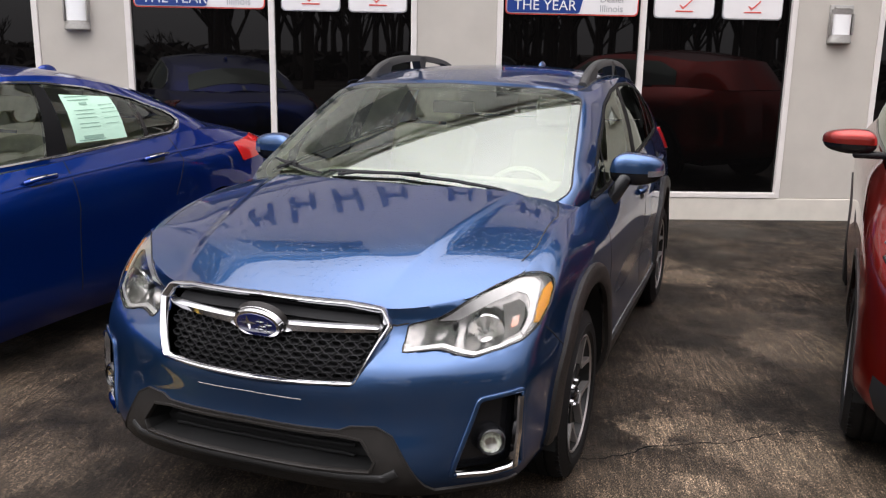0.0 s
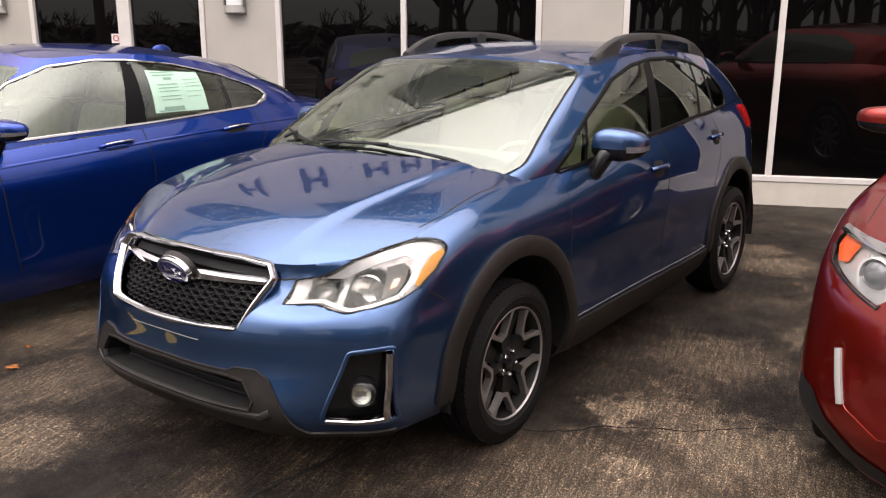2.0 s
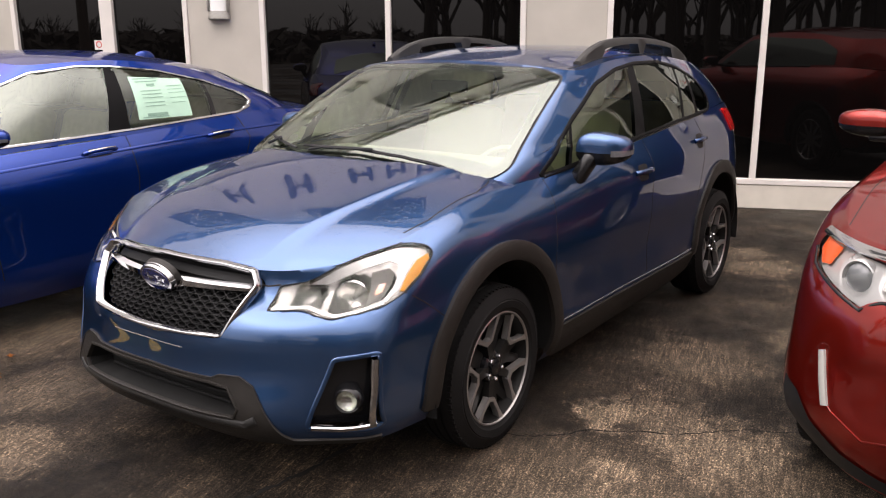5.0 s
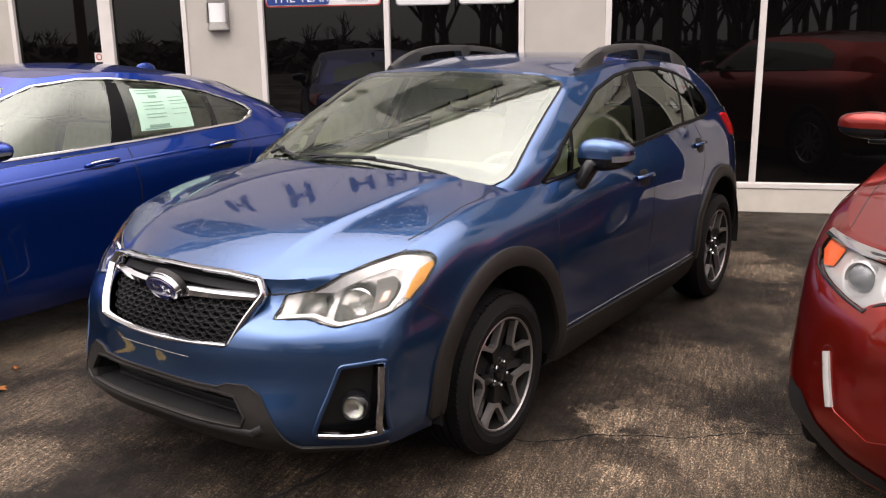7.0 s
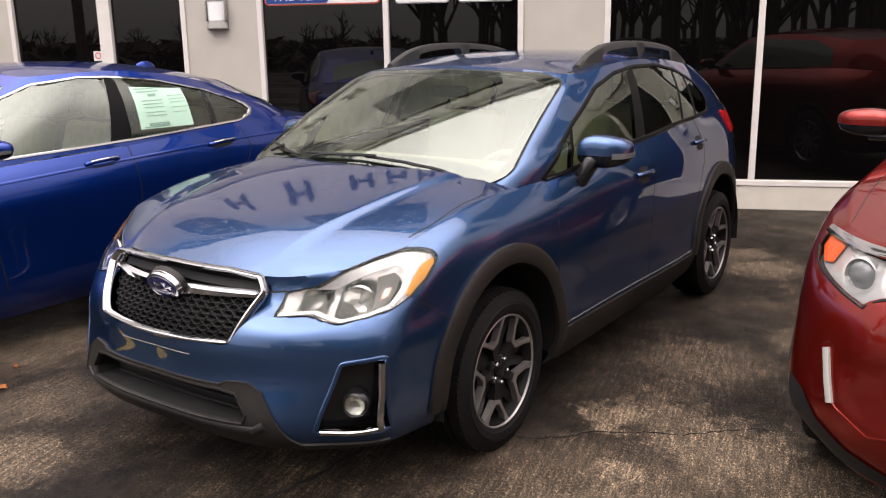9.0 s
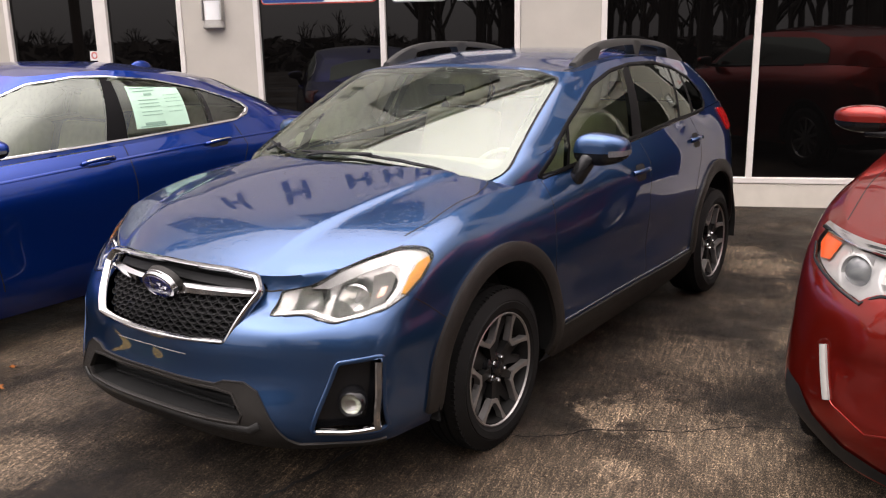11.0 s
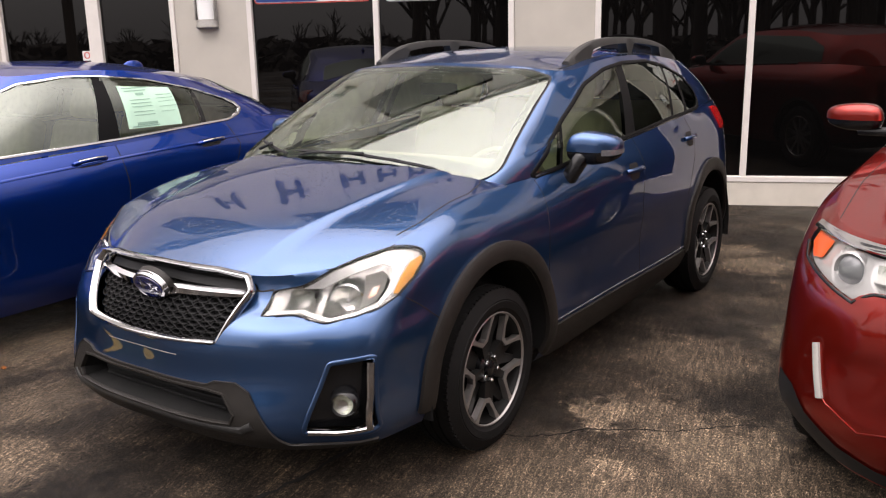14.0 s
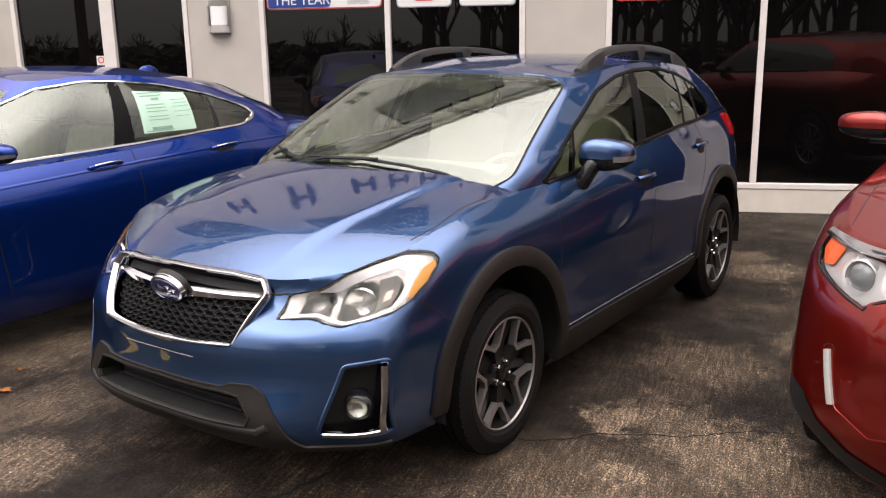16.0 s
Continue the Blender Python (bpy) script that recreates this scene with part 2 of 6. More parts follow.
class Sheet:
    """A mirrored surface kept as vertices and faces, that can be cut and draped on."""

    def __init__(self):
        self.v, self.f = [], []

    def grid(self, g, flip=False):
        nv, nu = g.shape[:2]
        for sign in (1, -1):
            o = len(self.v)
            self.v.extend((sign * p[0], p[1], p[2]) for p in g.reshape(-1, 3))
            for j in range(nv - 1):
                for i in range(nu - 1):
                    q = (o + j * nu + i, o + j * nu + i + 1, o + (j + 1) * nu + i + 1, o + (j + 1) * nu + i)
                    self.f.append(q if (sign > 0) != flip else q[::-1])
        return self

    def tree(self):
        return BVHTree.FromPolygons([Vector(v) for v in self.v], self.f)

    def cut(self, inside, snap=None):
        """Take away the faces whose middle is inside; pull the rim onto the outline."""
        keep, gone, out = [], set(), []
        for f, c in zip(self.f, self.middles()):
            if inside(c):
                gone.update(f)
                out.append(f)
            else:
                keep.append(f)
        if snap:
            rim = gone & {i for f in keep for i in f}
            for i in rim:
                self.v[i] = tuple(snap(np.array(self.v[i])))
        self.f = keep
        piece = Sheet()
        piece.v, piece.f = self.v, out
        return piece

    def middles(self):
        if not self.f:
            return []
        return np.array(self.v)[np.array(self.f)].mean(axis=1).tolist()

    def mesh(self, name, material, parent=None, label="", pick=None):
        fs = self.f if pick is None else [f for f, c in zip(self.f, self.middles()) if pick(c)]
        bm = bmesh.new()
        used = sorted({i for f in fs for i in f})
        idx = {i: bm.verts.new(self.v[i]) for i in used}
        for f in fs:
            try:
                bm.faces.new([idx[i] for i in f])
            except ValueError:
                pass
        bmesh.ops.remove_doubles(bm, verts=bm.verts[:], dist=0.0006)
        bmesh.ops.dissolve_degenerate(bm, dist=0.0002, edges=bm.edges[:])
        return part(name, bm, material, parent, label)


AXES = {"front": (0, 2, 1, 1.0), "side": (1, 2, 0, -1.0), "top": (0, 1, 2, -1.0), "rear": (0, 2, 1, -1.0), "far_side": (1, 2, 0, 1.0)}


def drop(tree, p, way, offset=0.0):
    """The point of the surface behind p, looking along an axis, lifted by offset; and its normal."""
    a, b, c, s = AXES[way]
    o, d = [0.0, 0.0, 0.0], [0.0, 0.0, 0.0]
    o[a], o[b], o[c], d[c] = float(p[0]), float(p[1]), -s * 9.0, s
    hit = tree.ray_cast(Vector(o), Vector(d))
    if hit[0] is None:
        o[c] = 0.0
        best = None
        for k in range(-36, 37):
            o[c] = k * 0.1
            q = tree.find_nearest(Vector(o))
            w = (q[0][a] - p[0]) ** 2 + (q[0][b] - p[1]) ** 2 - 0.02 * (-s) * q[0][c] * 0.01
            if best is None or w < best[0]:
                best = (w, q)
        hit = best[1]
    n = hit[1].copy()
    if n[c] * s > 0:
        n.negate()
    return hit[0] + n * offset, n


def resample(poly, step, closed=True):
    pts = [np.array(p, float) for p in poly]
    out = []
    for i in range(len(pts) - (0 if closed else 1)):
        a, b = pts[i], pts[(i + 1) % len(pts)]
        k = max(1, int(np.linalg.norm(b - a) / step))
        out += [a + (b - a) * j / k for j in range(k)]
    if not closed:
        out.append(pts[-1])
    return out


def rounded(poly, r, seg=5):
    """A polygon with its corners rounded."""
    out, n = [], len(poly)
    for i in range(n):
        p, a, b = np.array(poly[i], float), np.array(poly[i - 1], float), np.array(poly[(i + 1) % n], float)
        da, db = a - p, b - p
        la, lb = np.linalg.norm(da), np.linalg.norm(db)
        k = min(r, la * 0.45, lb * 0.45)
        s, e = p + da / la * k, p + db / lb * k
        out += [(1 - t) ** 2 * s + 2 * t * (1 - t) * p + t * t * e for t in np.linspace(0, 1, seg)]
    return out


def inside_poly(poly):
    q = np.array(poly, float)
    x0, y0 = q[:, 0], q[:, 1]
    x1, y1 = np.roll(x0, -1), np.roll(y0, -1)

    def test(x, y):
        c = (y0 > y) != (y1 > y)
        with np.errstate(divide="ignore", invalid="ignore"):
            w = x < (x1 - x0) * (y - y0) / (y1 - y0) + x0
        return bool(np.count_nonzero(c & w) % 2)
    return test


def nearest_on(poly):
    q = np.array(poly, float)
    a, b = q, np.roll(q, -1, axis=0)

    def near(p):
        d = b - a
        t = np.clip(((p - a) * d).sum(1) / np.maximum((d * d).sum(1), 1e-12), 0, 1)
        c = a + d * t[:, None]
        return c[((c - p) ** 2).sum(1).argmin()]
    return near


def patch(poly, step=0.02):
    """A polygon filled with small triangles: 2D points, triangles, and the rim's indices."""
    rim = resample(poly, step)
    test, near = inside_poly(rim), nearest_on(rim)
    lo, hi = np.min(rim, axis=0), np.max(rim, axis=0)
    pts = [Vector(map(float, p)) for p in rim]
    for x in np.arange(lo[0] + step / 2, hi[0], step):
        for y in np.arange(lo[1] + step / 2, hi[1], step):
            p = np.array((x, y))
            if test(x, y) and np.linalg.norm(near(p) - p) > step * 0.5:
                pts.append(Vector((float(x), float(y))))
    n = len(rim)
    v, _, f, *_ = delaunay_2d_cdt(pts, [(i, (i + 1) % n) for i in range(n)], [list(range(n))], 1, 1e-6)
    return v, f, n


def drape(name, poly, way, tree, material, parent, offset=0.004, skirt=0.02, step=0.02, label="", flip_x=False, shape=None):
    """A panel laid on the surface along an axis, with a skirt into it."""
    v, f, n = patch(poly, step)
    top, nor = [], []
    for p in v:
        q, k = drop(tree, p, way, offset)
        if shape:
            q = q + k * shape(p[0], p[1])
        top.append(q)
        nor.append(k)
    verts, faces = [tuple(q) for q in top], [tuple(t) for t in f]
    a, b, c, s = AXES[way]
    fixed = []
    for t in faces:
        k = (top[t[1]] - top[t[0]]).cross(top[t[2]] - top[t[0]])
        fixed.append(t if k.dot(nor[t[0]]) > 0 else t[::-1])
    faces = fixed
    if skirt:
        edges = {}
        for t in faces:
            for i in range(len(t)):
                e = (t[i], t[(i + 1) % len(t)])
                edges[e] = edges.get(e, 0) + 1
        rim = [e for e in edges if (e[1], e[0]) not in edges]
        low = {}
        for e in rim:
            for i in e:
                if i not in low:
                    low[i] = len(verts)
                    verts.append(tuple(top[i] - nor[i] * skirt))
        faces += [(e[1], e[0], low[e[0]], low[e[1]]) for e in rim]
    if flip_x:
        verts = [(-x, y, z) for x, y, z in verts]
        faces = [t[::-1] for t in faces]
    ob = link(name, verts, faces, material, parent, True, label)
    ob.data.set_sharp_from_angle(angle=radians(40))
    return ob


def sweep(name, pts, normals, width, height, material, parent, closed=False, sink=0.004, label="", bevel=0.3, taper=False, flip_x=False):
    """A moulding of rounded section along points that lie on a surface."""
    n = len(pts)
    prof = [(-0.5, -sink / max(height, 1e-6)), (-0.5, 1 - bevel), (-0.5 + bevel * 0.6, 1.0), (0.5 - bevel * 0.6, 1.0), (0.5, 1 - bevel), (0.5, -sink / max(height, 1e-6))]
    verts, faces = [], []
    for i in range(n):
        a = pts[(i - 1) % n] if closed or i else pts[0]
        b = pts[(i + 1) % n] if closed or i < n - 1 else pts[-1]
        t = Vector(b) - Vector(a)
        t.normalize()
        side = t.cross(Vector(normals[i]))
        side.normalize()
        w = width
        if taper and not closed:
            w = width * max(0.25, min(1.0, 4 * i / n + 0.25, 4 * (n - 1 - i) / n + 0.25))
        for s, h in prof:
            verts.append(tuple(Vector(pts[i]) + side * (s * w) + Vector(normals[i]) * (h * height)))
    m = len(prof)
    for i in range(n if closed else n - 1):
        j = (i + 1) % n
        for k in range(m - 1):
            faces.append((i * m + k, j * m + k, j * m + k + 1, i * m + k + 1))
    if not closed:
        faces += [tuple(range(m)), tuple(range((n - 1) * m, n * m))[::-1]]
    if flip_x:
        verts = [(-x, y, z) for x, y, z in verts]
        faces = [t[::-1] for t in faces]
    ob = link(name, verts, faces, material, parent, True, label)
    ob.data.set_sharp_from_angle(angle=radians(40))
    return ob


def trim(name, line, way, tree, width, height, material, parent, closed=False, step=0.02, offset=0.0, label="", taper=False, flip_x=False, smoothed=True, bevel=0.3):
    """A moulding laid on the surface along a 2D line."""
    p2 = resample(line, step, closed)
    hits = [drop(tree, p, way, offset) for p in p2]
    pts, nor = [h[0] for h in hits], [h[1] for h in hits]
    if smoothed:
        n = len(nor)
        nor = [sum((nor[(i + k) % n] if closed else nor[min(n - 1, max(0, i + k))] for k in (-2, -1, 0, 1, 2)), Vector()).normalized() for i in range(n)]
    return sweep(name, pts, nor, width, height, material, parent, closed, label=label, bevel=bevel, taper=taper, flip_x=flip_x)


def tube(name, pts, radius, material, parent=None, sides=8, label="", closed=False):
    """A round bar along points."""
    verts, faces, n = [], [], len(pts)
    pts = [Vector(p) for p in pts]
    up = Vector((0, 0, 1))
    for i in range(n):
        a = pts[i - 1] if i or closed else pts[0]
        b = pts[(i + 1) % n] if closed or i < n - 1 else pts[-1]
        t = (b - a).normalized()
        s = t.cross(up if abs(t.z) < 0.95 else Vector((1, 0, 0))).normalized()
        w = s.cross(t)
        r = radius[i] if isinstance(radius, (list, tuple)) else radius
        for k in range(sides):
            g = 2 * math.pi * k / sides
            verts.append(tuple(pts[i] + (s * math.cos(g) + w * math.sin(g)) * r))
    for i in range(n if closed else n - 1):
        j = (i + 1) % n
        for k in range(sides):
            faces.append((i * sides + k, i * sides + (k + 1) % sides, j * sides + (k + 1) % sides, j * sides + k))
    if not closed:
        faces += [tuple(range(sides))[::-1], tuple(range((n - 1) * sides, n * sides))]
    ob = link(name, verts, faces, material, parent, True, label)
    ob.data.set_sharp_from_angle(angle=radians(45))
    return ob


def lathe(profile, seg=48, axis="x"):
    """Spin a profile of (along, radius) round the x axis: a bmesh."""
    bm = bmesh.new()
    rings = []
    for a, r in profile:
        rings.append([bm.verts.new((a, r * math.cos(2 * math.pi * k / seg), r * math.sin(2 * math.pi * k / seg))) for k in range(seg)])
    for p, q in zip(rings, rings[1:]):
        for k in range(seg):
            bm.faces.new((p[k], q[k], q[(k + 1) % seg], p[(k + 1) % seg]))
    bmesh.ops.remove_doubles(bm, verts=bm.verts[:], dist=1e-5)
    bmesh.ops.recalc_face_normals(bm, faces=bm.faces[:])
    return bm


def bar_bm(bm, poly, x0, x1):
    """Add a prism to bm: the polygon in (y, z), from x0 to x1."""
    a = [bm.verts.new((x0, p[0], p[1])) for p in poly]
    b = [bm.verts.new((x1, p[0], p[1])) for p in poly]
    n = len(poly)
    bm.faces.new(a)
    bm.faces.new(b[::-1])
    for i in range(n):
        bm.faces.new((a[i], b[i], b[(i + 1) % n], a[(i + 1) % n]))
    return bm


def empty(name, m):
    ob = new(name)
    ob.empty_display_size = 0.1
    ob.matrix_world = m
    return ob


# ---- ground ----
def ground_material():
    m = mat("worn_asphalt", (0.05, 0.047, 0.043), rough=0.6)
    n, l = m.node_tree.nodes, m.node_tree.links
    b, tc = n["Principled BSDF"], n["Texture Coordinate"]
    b.inputs["Specular IOR Level"].default_value = 0.22

    drawn = n.new("ShaderNodeMapping")             # grain drawn out along the lanes
    drawn.inputs["Scale"].default_value = (1.0, 0.42, 1.0)
    l.new(tc.outputs["Object"], drawn.inputs["Vector"])

    def noise_tex(scale, detail, rough=0.55, lanes=False):
        t = n.new("ShaderNodeTexNoise")
        t.inputs["Scale"].default_value, t.inputs["Detail"].default_value, t.inputs["Roughness"].default_value = scale, detail, rough
        l.new(drawn.outputs[0] if lanes else tc.outputs["Object"], t.inputs["Vector"])
        return t.outputs["Fac"]

    def ramp(src, stops):
        r = n.new("ShaderNodeValToRGB")
        while len(r.color_ramp.elements) < len(stops):
            r.color_ramp.elements.new(0.5)
        for e, (p, c) in zip(r.color_ramp.elements, stops):
            e.position, e.color = p, (*c, 1)
        l.new(src, r.inputs["Fac"])
        return r.outputs["Color"]

    def mix(kind, fac, a, c):
        x = n.new("ShaderNodeMix")
        x.data_type, x.blend_type = "RGBA", kind
        if isinstance(fac, float):
            x.inputs[0].default_value = fac
        else:
            l.new(fac, x.inputs[0])
        l.new(a, x.inputs[6])
        l.new(c, x.inputs[7])
        return x.outputs[2]

    broom = n.new("ShaderNodeMapping")             # broom strokes and tyre drag along the parking bays
    broom.vector_type = "TEXTURE"
    broom.inputs["Rotation"].default_value = (0, 0, radians(14))
    broom.inputs["Scale"].default_value = (1.0, 9.0, 1.0)
    l.new(tc.outputs["Object"], broom.inputs["Vector"])

    def streak_tex(scale, detail, rough):
        t = n.new("ShaderNodeTexNoise")
        t.inputs["Scale"].default_value, t.inputs["Detail"].default_value, t.inputs["Roughness"].default_value = scale, detail, rough
        l.new(broom.outputs[0], t.inputs["Vector"])
        return t.outputs["Fac"]

    stain = ramp(noise_tex(0.9, 8, 0.6), [(0.36, (0.0105, 0.0086, 0.0073)), (0.52, (0.0285, 0.0232, 0.0192)), (0.70, (0.088, 0.070, 0.055))])
    blot = ramp(noise_tex(4.2, 9, 0.72), [(0.36, (0.22, 0.21, 0.20)), (0.56, (1.0, 0.98, 0.95)), (0.72, (2.4, 2.25, 2.0))])
    grit = ramp(noise_tex(150, 6, 0.8, True), [(0.36, (0.14, 0.14, 0.14)), (0.52, (0.75, 0.75, 0.73)), (0.64, (3.6, 3.45, 3.2))])
    fine = ramp(noise_tex(260, 3, 0.8, True), [(0.36, (0.12, 0.12, 0.12)), (0.64, (2.5, 2.4, 2.25))])
    strokes = ramp(streak_tex(52, 5, 0.75), [(0.37, (0.16, 0.16, 0.16)), (0.51, (0.85, 0.85, 0.83)), (0.64, (2.4, 2.35, 2.25))])
    # pale worn patches of the surface
    worn = None
    for cx, cy, rad, much in ((1.12, 0.52, 0.22, 1.0), (1.30, 0.62, 0.30, 0.6), (1.62, 0.44, 0.40, 0.85), (1.30, 0.06, 0.14, 1.0), (1.30, -0.15, 0.65, 0.45), (1.95, 0.25, 0.4, 0.6), (1.20, 1.4, 0.45, 0.45), (0.94, 3.4, 0.35, 0.8), (0.72, 3.75, 0.30, 0.6), (-0.78, -1.22, 0.34, 0.6), (-1.25, -0.80, 0.40, 0.35), (-1.95, -0.35, 0.5, 0.5), (1.7, 2.0, 0.45, 0.5)):
        d = n.new("ShaderNodeVectorMath")
        d.operation, d.inputs[1].default_value = "DISTANCE", (cx, cy, 0)
        wob = n.new("ShaderNodeMath")
        wob.operation, wob.inputs[1].default_value, wob.inputs[2].default_value = "MULTIPLY_ADD", 0.8, -0.40
        l.new(noise_tex(7.0, 8, 0.72), wob.inputs[0])
        l.new(tc.outputs["Object"], d.inputs[0])
        su = n.new("ShaderNodeMath")
        l.new(d.outputs["Value"], su.inputs[0])
        l.new(wob.outputs[0], su.inputs[1])
        mr = n.new("ShaderNodeMapRange")
        mr.interpolation_type = "SMOOTHSTEP"
        mr.inputs["From Min"].default_value, mr.inputs["From Max"].default_value, mr.inputs["To Max"].default_value = rad, rad * 0.35, much
        l.new(su.outputs[0], mr.inputs["Value"])
        if worn is None:
            worn = mr.outputs[0]
        else:
            mxn = n.new("ShaderNodeMath")
            mxn.operation = "MAXIMUM"
            l.new(worn, mxn.inputs[0])
            l.new(mr.outputs[0], mxn.inputs[1])
            worn = mxn.outputs[0]
    pale = n.new("ShaderNodeRGB")
    pale.outputs[0].default_value = (0.200, 0.161, 0.124, 1)
    half = n.new("ShaderNodeMath")
    half.operation, half.inputs[1].default_value = "MULTIPLY", 0.68
    l.new(worn, half.inputs[0])
    base = mix("MULTIPLY", 0.62, mix("MIX", half.outputs[0], mix("MULTIPLY", 1.0, stain, blot), pale.outputs[0]), strokes)
    body_col = mix("MULTIPLY", 1.0, mix("MULTIPLY", 1.0, base, grit), fine)
    # pale stone chips bared by wear, thicker in some stretches
    chip = n.new("ShaderNodeTexVoronoi")
    chip.inputs["Scale"].default_value = 210.0
    l.new(tc.outputs["Object"], chip.inputs["Vector"])
    sel = ramp(chip.outputs["Color"], [(0.44, (0, 0, 0)), (0.60, (1, 1, 1))])
    dense = ramp(noise_tex(2.3, 7, 0.7), [(0.46, (0.0, 0.0, 0.0)), (0.72, (0.5, 0.5, 0.5))])
    core = ramp(chip.outputs["Distance"], [(0.25, (1, 1, 1)), (0.55, (0, 0, 0))])
    stone = n.new("ShaderNodeRGB")
    stone.outputs[0].default_value = (0.22, 0.175, 0.130, 1)
    mask = mix("MULTIPLY", 1.0, mix("MULTIPLY", 1.0, sel, dense), core)
    col = mix("MIX", mask, body_col, stone.outputs[0])
    l.new(col, b.inputs["Base Color"])
    wet = ramp(noise_tex(0.7, 5), [(0.40, (0.40, 0.40, 0.40)), (0.60, (0.85, 0.85, 0.85))])
    l.new(wet, b.inputs["Roughness"])
    bp = n.new("ShaderNodeBump")
    bp.inputs["Strength"].default_value, bp.inputs["Distance"].default_value = 0.9, 0.008
    l.new(noise_tex(150, 6, 0.8), bp.inputs["Height"])
    l.new(bp.outputs["Normal"], b.inputs["Normal"])
    return m


ASPHALT = ground_material()
bm = bmesh.new()
bmesh.ops.create_grid(bm, x_segments=40, y_segments=40, size=300)
tagged(part("ground", bm, ASPHALT), "dark worn asphalt parking lot with damp stains", "ground", kind="structure")

# ---- building ----
WALL = pose(0.938, 5.882, 0, 0, 0, 23)      # local x along the front, y into the building
STUCCO = mat("painted_stucco", (0.51, 0.478, 0.423), rough=0.85, bump=0.25, bump_scale=120, noise_scale=3, noise_amount=0.08)
CREAM = mat("painted_block", (0.66, 0.62, 0.54), rough=0.7, bump=0.15, bump_scale=60, noise_scale=5, noise_amount=0.1)
FRAME = mat("white_aluminium", (0.74, 0.70, 0.66), rough=0.4, noise_scale=8, noise_amount=0.06)
SHOWROOM = mat("dark_showroom", (0.012, 0.011, 0.011), rough=0.8)
WINDOW = mat("dark_window_glass", (0.0022, 0.0020, 0.0020), rough=0.012, spec=0.44)
ROOFING = mat("charcoal_shingles", (0.075, 0.078, 0.085), rough=0.9, bump=0.4, bump_scale=40, noise_scale=9, noise_amount=0.35)
BAND = mat("sign_band_panel", (0.72, 0.68, 0.66), rough=0.6, noise_scale=2, noise_amount=0.06)


def wall_box(name, u0, u1, d0, d1, z0, z1, material, parent=None, bevel=0.004, label=""):
    ob = part(name, box_bm(u1 - u0, d1 - d0, z1 - z0, ((u0 + u1) / 2, (d0 + d1) / 2, (z0 + z1) / 2), bevel, 1), material, parent, label, smooth=False)
    if parent is None:
        ob.matrix_world = WALL
    return ob


LEFT, RIGHT, HEAD = -13.0, 9.0, 2.95
BAYS = [(-11.6, -9.4, -10.5), (-8.60, -6.50, -7.445), (-5.70, -2.96, -4.335), (-2.19, 0.735, -0.775), (1.56, 4.45, 3.0), (5.25, 8.1, 6.7)]
front = new("wall_front")
front.matrix_world = WALL
tagged(front, "light grey stucco storefront wall with a cream base", "wall", kind="structure")
edges_u = [LEFT] + [e for b in BAYS for e in b[:2]] + [RIGHT]
for a, b in zip(edges_u[0::2], edges_u[1::2]):
    wall_box("pillar", a, b, 0.0, 0.30, 0.226, HEAD, STUCCO, front)
wall_box("base_course", LEFT, RIGHT, -0.012, 0.30, -0.2, 0.222, CREAM, front, 0.006)
wall_box("lintel", LEFT, RIGHT, 0.0, 0.30, HEAD, 3.25, STUCCO, front)
for i, (a, b, mid) in enumerate(BAYS):
    w = new("window_%d" % (i + 1))
    w.matrix_world = WALL
    tagged(w, "large dark storefront window in a white aluminium frame", "window", kind="structure")
    f = 0.055
    wall_box("jamb", a, a + f, -0.015, 0.09, 0.226, HEAD, FRAME, w)
    wall_box("jamb", b - f, b, -0.015, 0.09, 0.226, HEAD, FRAME, w)
    wall_box("window_sill", a + f, b - f, -0.02, 0.09, 0.226, 0.28, FRAME, w)
    wall_box("head", a + f, b - f, -0.015, 0.09, HEAD - 0.05, HEAD, FRAME, w)
    mw = 0.075 if i == 1 else 0.028
    wall_box("mullion", mid - mw, mid + mw, -0.016, 0.088, 0.28, HEAD - 0.05, FRAME, w)
    for p, q in ((a + f, mid - mw), (mid + mw, b - f)):
        wall_box("pane", p, q, 0.03, 0.04, 0.28, HEAD - 0.05, WINDOW, w, 0.0)
for nm, box in (("wall_left", (LEFT, LEFT + 0.3, 0.31, 9, -0.2, 3.25)), ("wall_right", (RIGHT - 0.3, RIGHT, 0.31, 9, -0.2, 3.25)), ("wall_rear", (LEFT, RIGHT, 9.0, 9.3, -0.2, 3.25))):
    tagged(wall_box(nm, *box, STUCCO), "plain light grey stucco side of the building", "wall", kind="structure")
SIDING = mat("grey_siding", (0.70, 0.68, 0.64), rough=0.8, bump=0.2, bump_scale=40, noise_scale=2.5, noise_amount=0.12)
LETTER = mat("dark_sign_letters", (0.02, 0.022, 0.03), rough=0.4)
STEEL = mat("brushed_lamp_metal", (0.40, 0.385, 0.36), rough=0.5, metal=0.6, noise_scale=40, noise_amount=0.15)
FROST = mat("frosted_lamp_glass", (0.86, 0.86, 0.85), rough=0.35)
NAVY = mat("sign_blue", (0.018, 0.05, 0.24), rough=0.35, noise_scale=6, noise_amount=0.08)
SIGNWHITE = mat("sign_white", (0.80, 0.78, 0.77), rough=0.4, noise_scale=5, noise_amount=0.05)
SIGNRED = mat("sign_red", (0.62, 0.07, 0.05), rough=0.4)
SIGNGREY = mat("sign_grey_print", (0.33, 0.33, 0.34), rough=0.5)

